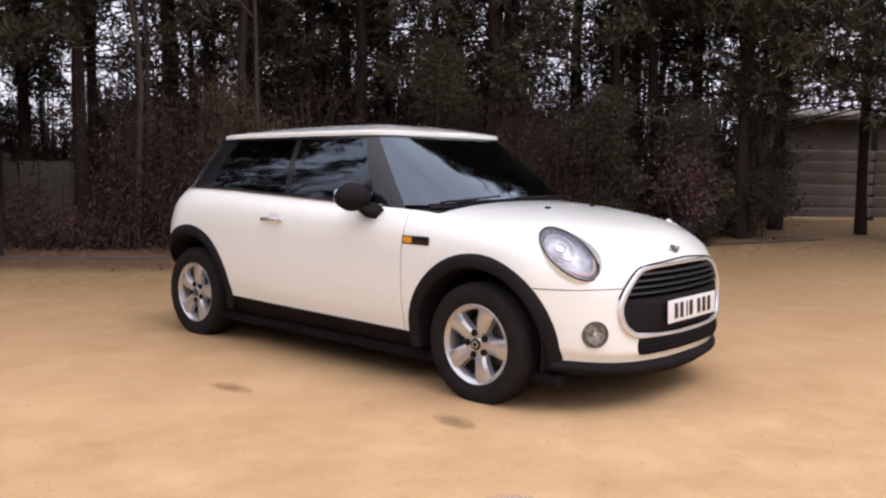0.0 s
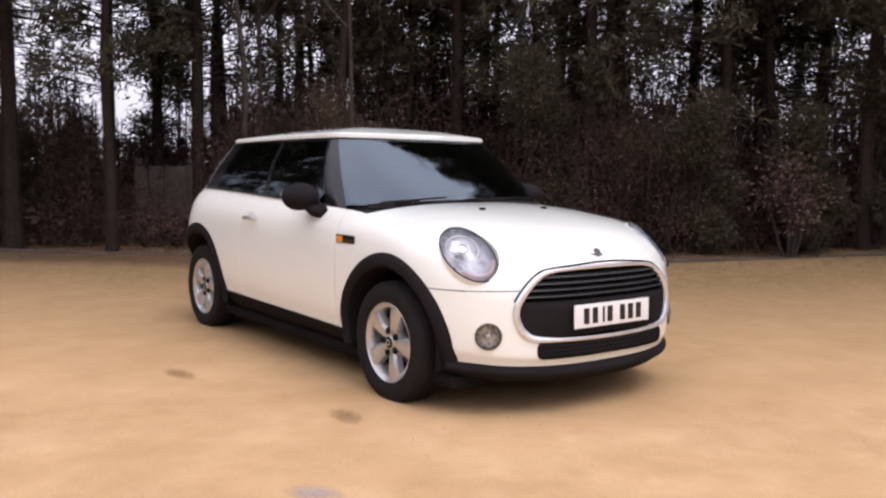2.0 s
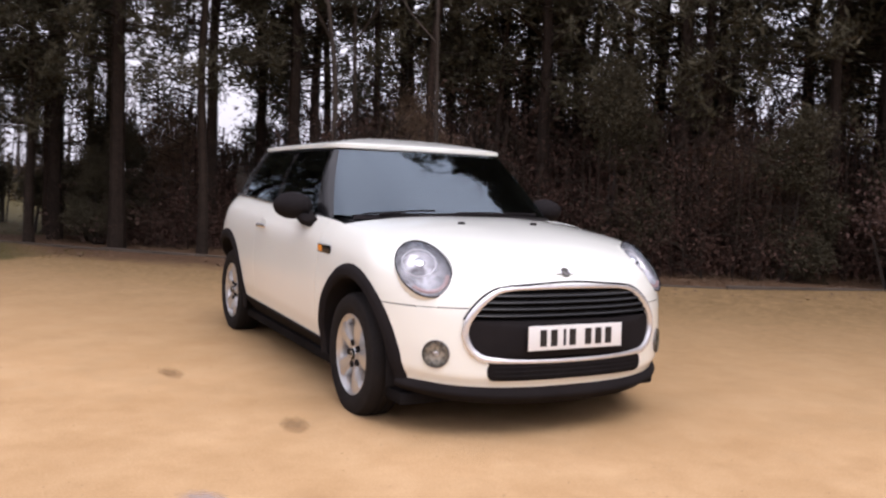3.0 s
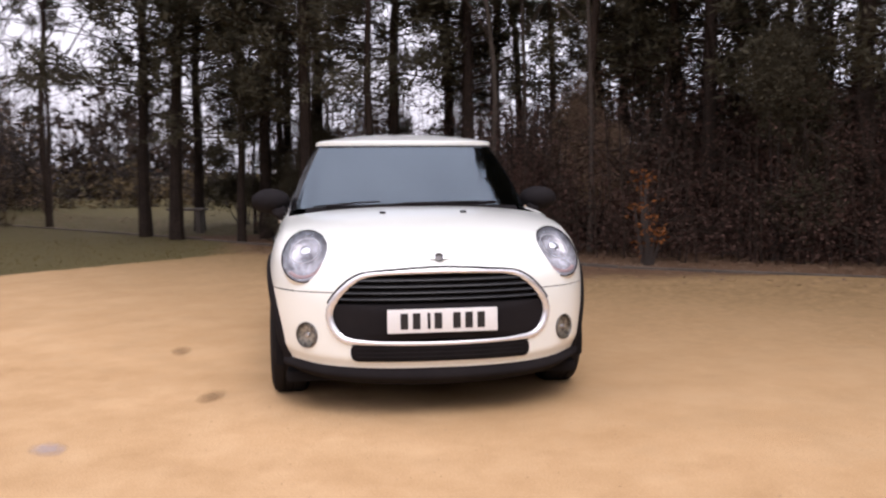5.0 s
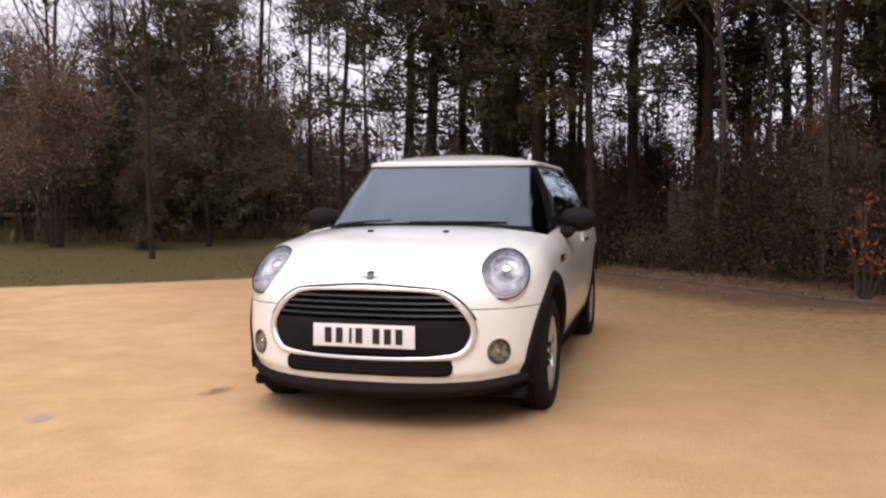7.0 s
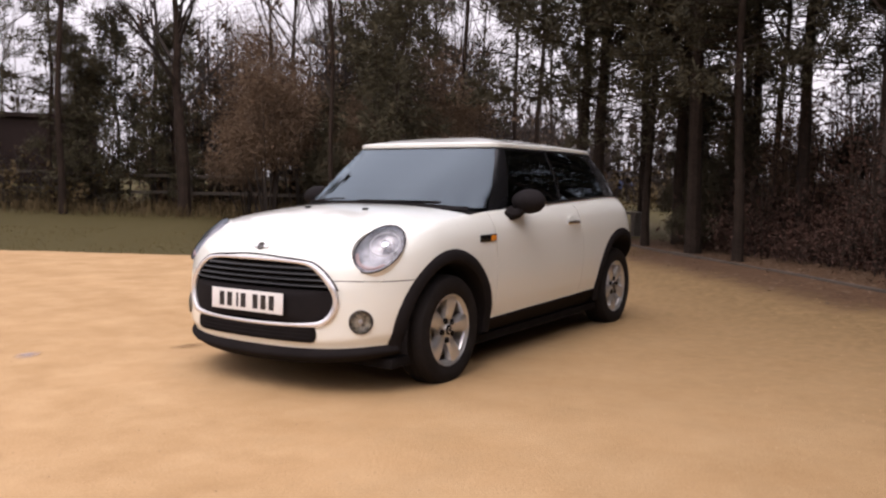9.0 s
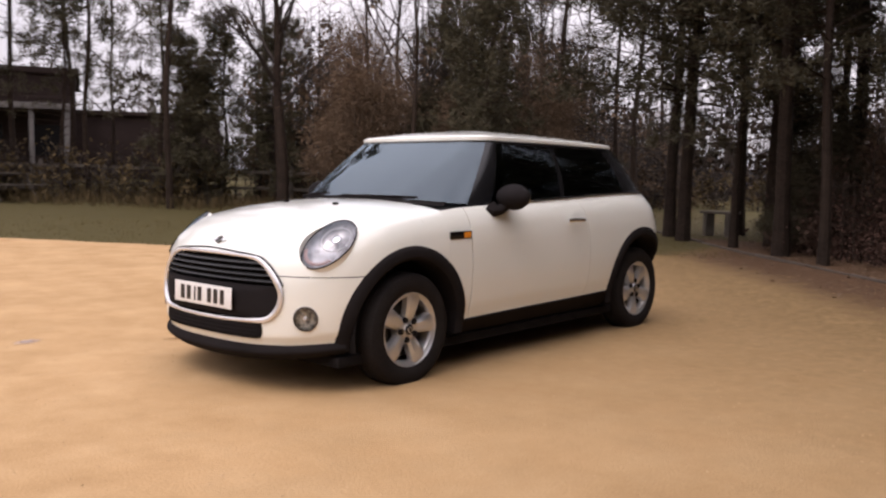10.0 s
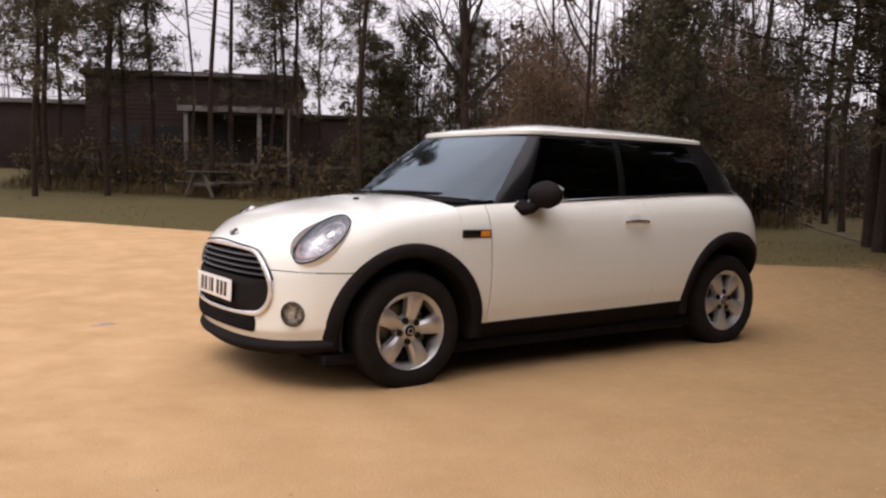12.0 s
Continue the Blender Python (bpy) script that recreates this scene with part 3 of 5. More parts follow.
        part("sill_trim", sheet(lambda u, v, sgn=sgn: Vector((u, sgn * (0.70 + 0.115 * v - 0.03 * (1 - v) ** 2), 0.175 + (spl(u, BOTTOM) - 0.178) * v)), -0.40, -2.09, 0.0, 1.0, 40, 6, thick=0.01), BLACK, car, "matt black sill moulding")
        # glass
        def pane(name, u0, u1, g0, g1, nu, mat, parent, label, lift=0.0, sgn=sgn):
            return part(name, sheet(lambda u, g: house(sgn * u, g) + Vector((0, sgn * lift, 0)), u0, u1, g0, g1, nu, 12, None, 0.005), mat, parent, label)
        pane("door_window", 0.97, 1.43, 0.05, 0.94, 14, TINTED, door, "dark tinted side window")
        pane("quarter_window", 1.465, 1.95, 0.05, 0.94, 14, TINTED, car, "dark tinted rear side window")
        pane("windscreen_pillar", 0.775, 0.97, 0.0, 1.0, 14, GLOSS, car, "gloss black windscreen pillar")
        pane("door_pillar", 1.43, 1.465, 0.0, 1.0, 3, GLOSS, car, "gloss black door pillar", 0.001)
        pane("rear_pillar", 1.95, 2.5, 0.0, 1.0, 18, GLOSS, car, "gloss black rear pillar", 0.001)
        pane("window_seal", 0.97, 1.95, 0.94, 1.0, 30, GLOSS, car, "black window seal", 0.002)
        pane("window_base", 0.97, 1.95, 0.0, 0.05, 30, GLOSS, car, "black window base strip", 0.002)
        # chrome waist strip
        pts = [house(sgn * (0.93 + 1.45 * k / 60), 0.0) + Vector((0, sgn * 0.010, 0.008)) for k in range(61)]
        part("waist_strip", ribbon(pts, [(0, sgn, 0)] * 61, 0.007, 6), CHROME, car, "thin bright waist strip")
        # door furniture
        y = side_y(-1.59, 0.85)
        bar = [(-1.485 - 0.0225 * k, sgn * (y + 0.012 + 0.02 * math.sin(math.pi * k / 9)), 0.848 + 0.003 * math.sin(math.pi * k / 9)) for k in range(10)]
        handle = part("door_handle", ribbon(bar, [(0, sgn, 0)] * 10, [0.012] + [0.0135] * 8 + [0.012], 10, flat=0.7), CHROME, door, "chrome door handle")
        bm = bmesh.new()
        bmesh.ops.create_uvsphere(bm, u_segments=20, v_segments=10, radius=1, matrix=pose(-1.575, sgn * (y - 0.001), 0.862) @ Matrix.Diagonal((0.062, 0.004, 0.04, 1)))
        part("handle_recess", bm, PAINT, door)
        door_mirror(car, sgn)
        # side repeater
        y = side_y(-0.39, 0.80)
        base = part("side_repeater", boxed((0.185, 0.012, 0.045), pose(-0.392, sgn * (y + 0.004), 0.80, -sgn * 3), 0.005), GLOSS, car, "black side scuttle with an amber repeater lamp")
        part("amber_lens", boxed((0.062, 0.013, 0.034), pose(-0.445, sgn * (y + 0.0065), 0.80, -sgn * 3), 0.005), AMBER, base, "amber repeater lens")
        headlight(car, sgn)
        fog_lamp(car, sgn)
    # windscreen, rear window, roof
    part("windscreen", sheet(house, -0.775, 0.775, 0.035, 0.965, 44, 14, None, 0.005), SCREEN, car, "sloping windscreen reflecting the pale sky")
    part("screen_band", sheet(lambda u, g: house(u, g) + Vector((0.002, 0, 0.002)), -0.775, 0.775, 0.962, 1.0, 40, 3, None, 0.005), GLOSS, car, "black band along the windscreen's edge")
    part("scuttle", sheet(lambda u, g: house(u, g) + Vector((0.004, 0, 0.003)), -0.60, 0.60, -0.02, 0.04, 40, 3, None, 0.006), BLACK, car, "black scuttle panel at the windscreen's foot")
    part("tail_shoulder", sheet(lambda u, k: belt(u if u < 3 else u - 6, 1.0).lerp(house(u if u < 3 else u - 6, 0.0), k) + Vector((0, 0, 0.006 * math.sin(math.pi * k))), 1.9, 4.1, 0.0, 1.0, 60, 4, None, 0.004, Vector((-2, 0, 0.4))), PAINT, car, "cream white ledge under the rear window")
    part("tail_window", sheet(lambda u, g: house(u if u < 3 else u - 6, g), 2.5, 3.5, 0.0, 1.0, 30, 12, None, 0.005), TINTED, car, "dark rear window")

    def roof_at(u, k):
        """k from the rim (0) over the edge to the middle (1)."""
        x, y = outline(u, TOP_XF + 0.012, TOP_D, TOP_W + 0.012, TOP_XR + 0.02, TOP_T, 3.2)
        cx = min(max(x, -2.30), -1.50)
        f = max(0.0, (k - 0.12) / 0.88) if k > 0.12 else 0.0
        px, py = x + (cx - x) * f, y * (1 - f)
        rimz = spl(x, RIM) - 0.004
        lift = 0.0 if k <= 0 else 0.026 * min(1, k / 0.12) ** 0.7
        crown = 0.095 - 0.026 - 0.020 * max(0, (-1.9 - px) / 0.8)
        return Vector((px, py, rimz + lift + crown * (1 - (1 - f) ** 1.9)))
    bm = sheet(lambda u, k: roof_at(u if u <= 3 else u - 6, k), 0.0, 6.0, 0.0, 1.0, 150, 22, None, 0.0, Vector((-1.7, 0, 1.2)))
    part("roof", bm, PAINT, car, "cream white roof", smooth=60)
    part("headlining", sheet(lambda u, k: roof_at(u if u <= 3 else u - 6, 0.14 + 0.86 * k) - Vector((0, 0, 0.035)), 0.0, 6.0, 0.0, 1.0, 60, 8), LINING, car, "grey headlining")
    # grille
    ring = mouth()
    grille = part("grille", closed_patch(mouth(72, -0.012), on_nose(-0.035), 0.0, 0.03), UNDER, car, "black grille with horizontal slats in a chrome surround")
    pts = [on_nose(0.004)(y, z) for y, z in ring]
    part("chrome_surround", ribbon(pts, [(1, 0, 0.1)] * len(pts), [0.0095 + 0.0085 * min(1, max(0, (abs(y) - 0.3) / 0.2)) for y, z in ring], 10, True, flat=0.7), SATIN, grille, "bright chrome surround")
    seam = [on_nose(0.005)(y, z) for y, z in mouth(72, 0.023) if z > 0.56]
    part("seam", ribbon(sorted(seam, key=lambda p: p.y), [(1, 0, 0.1)] * len(seam), 0.005, 6), GLOSS, grille, "thin dark seam over the surround")
    for k in range(4):
        z = 0.586 + 0.029 * k
        half = (0.482, 0.465, 0.44, 0.41)[k]
        line = [Vector((nose_x(half * (2 * i / 24 - 1), z) - 0.006, half * (2 * i / 24 - 1), z + 0.006)) for i in range(25)]
        part("slat", ribbon(line, [(0.3, 0, 1)] * 25, 0.0135, 8, flat=0.4), SLAT, grille, "gloss black slat")
    lower = [p for p in mouth(72, -0.022)]
    band = [(y, min(z, 0.566)) for y, z in lower]
    part("number_plate_band", closed_patch(band, on_nose(-0.004), 0.016, 0.02), BLACK, grille, "plain matt black lower band")
    intake = part("lower_intake", closed_patch(slot(0.430, 0.297, 0.383, r=0.036), on_nose(0.008), -0.001, 0.03), UNDER, car, "narrow black lower air intake")
    for k in range(3):
        z = 0.32 + 0.02 * k
        line = [Vector((nose_x(0.4 * (2 * i / 16 - 1), z) + 0.007, 0.4 * (2 * i / 16 - 1), z)) for i in range(17)]
        part("mesh_bar", ribbon(line, [(1, 0, 0)] * 17, 0.003, 5), BLACK, intake)
    # lower lip
    ul = u_at(0.40, 0.0)

    def lip(u, v):
        p = belt(u, 0.0)
        fwd = 0.022 * math.sin(math.pi * min(1, v * 1.1)) - 0.06 * max(0, v - 0.6)
        n = Vector((math.cos(abs(u) * 1.2), math.copysign(math.sin(abs(u) * 1.2), p.y), 0))
        return p + n * fwd + Vector((0, 0, 0.002 - (0.088 - 0.03 * abs(u)) * v))
    part("lower_lip", sheet(lip, -ul, ul, 0.0, 1.0, 60, 8, None, 0.008), BLACK, car, "matt black bumper lip")
    # number plate: plain bars for its characters
    px = nose_x(0.2, 0.49) + 0.028
    plate = part("number_plate", boxed((0.006, 0.522, 0.112), pose(px, 0, 0.4915, 0, -2, 0), 0.003), WHITE, car, "white front number plate with dark characters")
    for k, y in enumerate((-0.182, -0.124, -0.066, -0.022, 0.066, 0.124, 0.182)):
        w = 0.014 if k == 2 else 0.036
        part("bar", boxed((0.002, w, 0.075), pose(px + 0.0035, y, 0.4915, 0, -2, 0)), INK, plate)
    # bonnet badge: plain winged shape
    bz = bonnet_z(0.634, 0)
    tilt = pose(0.640, 0, bz + 0.006, 0, 42, 0)
    badge = part("badge", lathe([(0, -0.006), (0.02, -0.006), (0.024, -0.002), (0.024, 0.004)], 24, tilt @ pose(0, 0, 0, 90)), DISC, car, "small winged badge")
    for sgn in (-1, 1):
        part("wing_bar", boxed((0.017, 0.036, 0.006), tilt @ pose(0, sgn * 0.036, 0.0), 0.002), CHROME, badge)
        part("washer_jet", boxed((0.022, 0.032, 0.014), pose(0.013, sgn * 0.222, bonnet_z(0.013, 0.222) + 0.004, 0, 6, 0), 0.004), BLACK, bonnet, "small black washer jet")
        # wiper
        arm = [house(-0.36 + sgn * 0.06, 0.005) + Vector((0.012, 0, 0.014)), house(-0.16 + sgn * 0.22, 0.018) + Vector((0.012, 0, 0.014)), house(0.06 + sgn * 0.32, 0.04) + Vector((0.012, 0, 0.014))]
        wiper = part("wiper", ribbon(arm, [(1, 0, 1)] * 3, [0.008, 0.0065, 0.005], 6), BLACK, car, "black windscreen wiper")
        blade = [house(-0.28 + sgn * 0.25 + 0.42 * k / 10, 0.032 + 0.03 * k / 10) + Vector((0.012, 0, 0.012)) for k in range(11)]
        part("blade", ribbon(blade, [(1, 0, 1)] * 11, 0.005, 6), BLACK, wiper)
    # dark shell, floor, cabin
    part("inner_shell", sheet(lambda u, h: Vector((belt(u if u <= 3 else u - 6, h).x * 0.985 - 0.015, belt(u if u <= 3 else u - 6, h).y * 0.965, belt(u if u <= 3 else u - 6, h).z)), 0.0, 6.0, 0.0, 0.99, 140, 24, lambda p: all(math.hypot(p.x - ax, p.z - HUB_Z) > r - 0.02 for ax, r in ARCHES) and not in_mouth(p) and not in_lamp(p)), UNDER, car)
    part("underbody", boxed((3.3, 1.48, 0.06), pose(-1.2, 0, 0.180), 0.02), UNDER, car)
    part("engine_tray", boxed((0.5, 1.1, 0.05), pose(0.34, 0, 0.27), 0.02), UNDER, car)
    bm = bmesh.new()
    box(bm, (0.42, 1.30, 0.22), pose(-0.62, 0, 0.87, 0, 8), 0.06)
    box(bm, (0.22, 0.36, 0.10), pose(-0.74, -0.34, 1.0), 0.04)
    part("dashboard", bm, CABIN, car, "dark dashboard")
    wheel_pts = [Vector((-0.92, -0.34, 0.93)) + Vector((0.35 * 0.19 * math.sin(t), 0.19 * math.cos(t), 0.93 * 0.19 * math.sin(t))) for t in (2 * math.pi * k / 32 for k in range(32))]
    steer = part("steering_wheel", ribbon(wheel_pts, [(1, 0, 0.35)] * 32, 0.015, 8, True), CABIN, car, "dark steering wheel")
    bm = boxed((0.04, 0.14, 0.10), pose(-0.915, -0.34, 0.92, 0, -20), 0.015)
    box(bm, (0.02, 0.36, 0.03), pose(-0.915, -0.34, 0.93, 0, -20), 0.006)
    part("hub", bm, CABIN, steer)
    for x, ys in ((-1.42, (-0.35, 0.35)), (-2.22, (-0.32, 0.32))):
        for y in ys:
            seat = part("seat", boxed((0.5, 0.48, 0.16), pose(x + 0.2, y, 0.50, 0, -8), 0.05), CABIN, car, "dark cloth seat")
            part("seat_back", boxed((0.15, 0.46, 0.58), pose(x - 0.09, y, 0.80, 0, -16), 0.05), CABIN, seat)
            part("headrest", boxed((0.1, 0.27, 0.18), pose(x - 0.19, y, 1.17, 0, -14), 0.04), CABIN, seat)
    bm = bmesh.new()
    box(bm, (0.03, 0.17, 0.045), pose(-1.05, 0, 1.30, 0, 10), 0.012)
    part("rear_view_mirror", bm, CABIN, car)
    wheel_parts(car)
    return car


build_car()


# ---- the ground ----
KERB = [(-1.9, 9.8), (-2.6, 8.0), (-3.6, 5.4), (-5.2, 3.0), (-7.4, 0.9), (-9.4, -1.0), (-14.6, -5.9), (-20, -11)]
LAWN = [(2.5, -20), (0.2, -13.8), (-2.1, -10.5), (-3.5, -8.8), (-4.3, -6.6), (-6.1, -4.0), (-7.6, -2.4), (-9.0, -0.9)]


def ground_z(x, y):
    z = 0.03 * max(0, -y - 9) + 0.012 * max(0, y - 4) + 0.004 * max(0, -x - 12)
    z = min(z, 1.2)
    away = max(0.0, min(1.0, (math.hypot(x + 1.2, y) - 3.5) / 4))
    return z + 0.022 + away * 0.05 * noise.noise((x * 0.25, y * 0.25, 0))


def beyond(line, x, y):
    """Signed distance from a line of points, positive on its right hand as it runs."""
    best, sign = 1e9, 1
    for (ax, ay), (bx, by) in zip(line, line[1:]):
        dx, dy = bx - ax, by - ay
        t = max(0, min(1, ((x - ax) * dx + (y - ay) * dy) / (dx * dx + dy * dy)))
        d = math.hypot(x - ax - t * dx, y - ay - t * dy)
        if d < best:
            best, sign = d, (1 if dx * (y - ay) - dy * (x - ax) < 0 else -1)
    return best * sign


def axis(lo, hi, step, far):
    mid = [lo + (hi - lo) * k / round((hi - lo) / step) for k in range(round((hi - lo) / step) + 1)]
    reach, d, out = 0, step, []
    while reach < far:
        d *= 1.35
        reach += d
        out.append(reach)
    return [lo - r for r in out[::-1]] + mid + [hi + r for r in out]


def ground_material():
    """Sandy gravel, mown grass and leaf litter, mixed by the zone painted on the sheet, with ragged borders."""
    m = bpy.data.materials.new("sandy_ground")
    m.use_nodes = True
    n, l = m.node_tree.nodes, m.node_tree.links
    p = n["Principled BSDF"]
    p.inputs["Roughness"].default_value = 0.95
    p.inputs["Specular IOR Level"].default_value = 0.15
    tc = n.new("ShaderNodeTexCoord")

    def noise_at(scale, detail=4, rough=0.6):
        t = n.new("ShaderNodeTexNoise")
        t.inputs["Scale"].default_value, t.inputs["Detail"].default_value, t.inputs["Roughness"].default_value = scale, detail, rough
        l.new(tc.outputs["Object"], t.inputs["Vector"])
        return t.outputs["Fac"]

    def ramp(fac, stops):
        r = n.new("ShaderNodeValToRGB")
        e = r.color_ramp.elements
        while len(e) < len(stops):
            e.new(0.5)
        for el, (at, col) in zip(e, stops):
            el.position, el.color = at, (*col, 1)
        l.new(fac, r.inputs[0])
        return r.outputs[0]

    def mixed(fac, a, b, kind="MIX"):
        x = n.new("ShaderNodeMix")
        x.data_type, x.blend_type = "RGBA", kind
        if isinstance(fac, float):
            x.inputs[0].default_value = fac
        else:
            l.new(fac, x.inputs[0])
        l.new(a, x.inputs[6])
        l.new(b, x.inputs[7])
        return x.outputs[2]
    patch, mottled, grit, blotch = noise_at(0.7, 5, 0.65), noise_at(3.5, 6, 0.72), noise_at(90, 3), noise_at(2.4, 4, 0.55)
    sand = mixed(0.55, ramp(patch, ((0.38, (0.355, 0.207, 0.093)), (0.5, (0.449, 0.280, 0.139)), (0.62, (0.561, 0.357, 0.188)))), ramp(mottled, ((0.28, (0.313, 0.185, 0.084)), (0.5, (0.458, 0.290, 0.146)), (0.75, (0.557, 0.380, 0.216)))))
    sand = mixed(0.33, sand, ramp(blotch, ((0.36, (0.364, 0.219, 0.099)), (0.5, (0.463, 0.295, 0.148)), (0.64, (0.571, 0.388, 0.213)))))
    sand = mixed(0.2, sand, ramp(grit, ((0.3, (0.281, 0.178, 0.087)), (0.55, (0.449, 0.301, 0.157)), (0.75, (0.618, 0.469, 0.289)))))
    turf = mixed(0.5, ramp(mottled, ((0.3, (0.050, 0.041, 0.014)), (0.6, (0.070, 0.055, 0.020)), (0.8, (0.11, 0.08, 0.034)))), ramp(noise_at(40, 5), ((0.3, (0.046, 0.040, 0.014)), (0.7, (0.108, 0.086, 0.035)))))
    litter = mixed(0.5, ramp(mottled, ((0.3, (0.045, 0.026, 0.014)), (0.7, (0.11, 0.062, 0.034)))), ramp(noise_at(25, 5), ((0.3, (0.03, 0.018, 0.01)), (0.7, (0.16, 0.09, 0.05)))))
    zone = n.new("ShaderNodeAttribute")
    zone.attribute_name = "zone"
    sep = n.new("ShaderNodeSeparateColor")
    l.new(zone.outputs["Color"], sep.inputs[0])

    def ragged(channel):
        a = n.new("ShaderNodeMath")
        a.operation = "MULTIPLY_ADD"
        l.new(mottled, a.inputs[0])
        a.inputs[1].default_value = 0.7
        l.new(sep.outputs[channel], a.inputs[2])
        r = n.new("ShaderNodeMapRange")
        r.inputs["From Min"].default_value, r.inputs["From Max"].default_value = 0.72, 0.98
        l.new(a.outputs[0], r.inputs["Value"])
        return r.outputs[0]
    # darker, browner mottled sand, blended in by the zone's red channel
    darker_sand = mixed(0.5, ramp(mottled, ((0.3, (0.13, 0.085, 0.036)), (0.7, (0.27, 0.175, 0.083)))), ramp(noise_at(14, 5, 0.7), ((0.3, (0.10, 0.068, 0.03)), (0.7, (0.30, 0.19, 0.092)))))
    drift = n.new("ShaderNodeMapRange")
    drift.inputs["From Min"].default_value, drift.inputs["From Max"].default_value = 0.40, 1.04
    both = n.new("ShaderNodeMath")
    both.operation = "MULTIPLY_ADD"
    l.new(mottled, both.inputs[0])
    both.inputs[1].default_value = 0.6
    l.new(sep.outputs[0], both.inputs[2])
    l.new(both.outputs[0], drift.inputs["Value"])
    sand = mixed(drift.outputs[0], sand, darker_sand)
    col = mixed(ragged(1), sand, turf)
    col = mixed(ragged(2), col, litter)
    l.new(col, p.inputs["Base Color"])
    b = n.new("ShaderNodeBump")
    b.inputs["Strength"].default_value, b.inputs["Distance"].default_value = 0.35, 0.03
    add = n.new("ShaderNodeMath")
    add.operation = "ADD"
    l.new(grit, add.inputs[0])
    l.new(mottled, add.inputs[1])
    l.new(add.outputs[0], b.inputs["Height"])
    l.new(b.outputs[0], p.inputs["Normal"])
    return m


def build_ground():
    xs, ys = axis(-15, 7, 0.2, 500), axis(-17, 11, 0.2, 500)
    nx, ny = len(xs), len(ys)
    verts = [(x, y, ground_z(x, y) if abs(x) < 60 and abs(y) < 60 else ground_z(x, y)) for x in xs for y in ys]
    faces = [(i * ny + j, (i + 1) * ny + j, (i + 1) * ny + j + 1, i * ny + j + 1) for i in range(nx - 1) for j in range(ny - 1)]
    me = bpy.data.meshes.new("ground")
    me.from_pydata(verts, [], faces)
    col = me.color_attributes.new("zone", "FLOAT_COLOR", "POINT")
    vals = np.zeros((len(verts), 4), dtype=np.float32)
    for k, (x, y, z) in enumerate(verts):
        lawn, wood = beyond(LAWN, x, y), beyond(KERB, x, y)
        g = min(1, max(0, 0.5 - lawn / 0.7)) if -40 < x < 40 else 1.0
        w = min(1, max(0, 0.5 + wood / 0.5)) 
        spill = max(0, min(1, (4.6 - y) / 2.4)) * max(0, min(1, (x + 10.5) / 2))
        if spill > 0 and wood < 0.3:
            w = max(w, min(1, max(0, 0.5 + (wood + 1.15 * spill) / (1.0 + 1.8 * spill))))
        far = 1.0 if math.hypot(x + 3, y) > 32 else 0.0
        if y > 8.5 and x > -3.2 - 0.25 * (y - 9):
            w = 0.0
        if x < -12 and y < 0:
            g, w = 1.0, 0.0
        # rises from 0 to 1 over the last 7.5 m before the kerb
        toward_wood = max(0.0, min(1.0, 1 + wood / 7.5)) if abs(x) < 40 and abs(y) < 40 else 0.0
        vals[k] = (toward_wood, max(g * (1 - w), far * 0.7 if w == 0 else 0), w, 1)
    col.data.foreach_set("color", vals.ravel())
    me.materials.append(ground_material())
    me.polygons.foreach_set("use_smooth", [True] * len(me.polygons))
    tagged(new("ground", me), "sandy gravel yard running into mown grass and leaf litter", "ground", kind="structure")


build_ground()

KERB_WOOD = material("weathered_edging", (0.075, 0.056, 0.041), (0.045, 0.034, 0.025), rough=0.85, scale=5, fine=70, bump=0.3)


def build_kerb():
    root = tagged(new("kerb"), "low weathered timber edging along the wood", "kerb", kind="structure")
    first = None
    for (ax, ay), (bx, by) in zip(KERB[:-1], KERB[1:]):
        run = math.hypot(bx - ax, by - ay)
        n = max(1, round(run / 2.4))
        for k in range(n):
            t = (k + 0.5) / n
            x, y = ax + (bx - ax) * t, ay + (by - ay) * t
            m = pose(x, y, ground_z(x, y) - 0.052, 0, 0, math.degrees(math.atan2(by - ay, bx - ax)) + random.uniform(-0.6, 0.6))
            if first is None:
                first = part("edging_board", boxed((2.38, 0.07, 0.16), Matrix(), 0.012), KERB_WOOD, root)
                first.matrix_basis = m
            else:
                shared("edging_board", first, root, m @ Matrix.Diagonal((run / n / 2.4, 1, 1, 1)))


build_kerb()

# ---- trees ----
PINE_BARK = material("pine_bark", (0.026, 0.0185, 0.0145), (0.044, 0.031, 0.024), rough=0.95, scale=3, fine=22, bump=0.8, spec=0.08)
PALE_BARK = material("pale_birch_bark", (0.07, 0.056, 0.046), (0.04, 0.032, 0.026), rough=0.9, scale=3, fine=18, bump=0.5, spec=0.08)
# pine bark once more, with the wood's shade put into a darker colour
SHADED_BARK = material("dark_pine_bark", (0.020, 0.0145, 0.0115), (0.034, 0.0245, 0.019), rough=0.95, scale=3, fine=22, bump=0.8, spec=0.08)
TWIG = material("brown_twigs", (0.04, 0.029, 0.023), (0.024, 0.017, 0.013), rough=0.95, scale=2, fine=20)


def leaf_material(name, a, b, rough=0.6):
    """Leaves that vary from clump to clump."""
    m = bpy.data.materials.new(name)
    m.use_nodes = True
    n, l = m.node_tree.nodes, m.node_tree.links
    p = n["Principled BSDF"]
    p.inputs["Roughness"].default_value = rough
    p.inputs["Specular IOR Level"].default_value = 0.06
    geo, mix = n.new("ShaderNodeNewGeometry"), n.new("ShaderNodeMix")
    mix.data_type = "RGBA"
    mix.inputs[6].default_value, mix.inputs[7].default_value = (*a, 1), (*b, 1)
    l.new(geo.outputs["Random Per Island"], mix.inputs[0])
    l.new(mix.outputs[2], p.inputs["Base Color"])
    return m


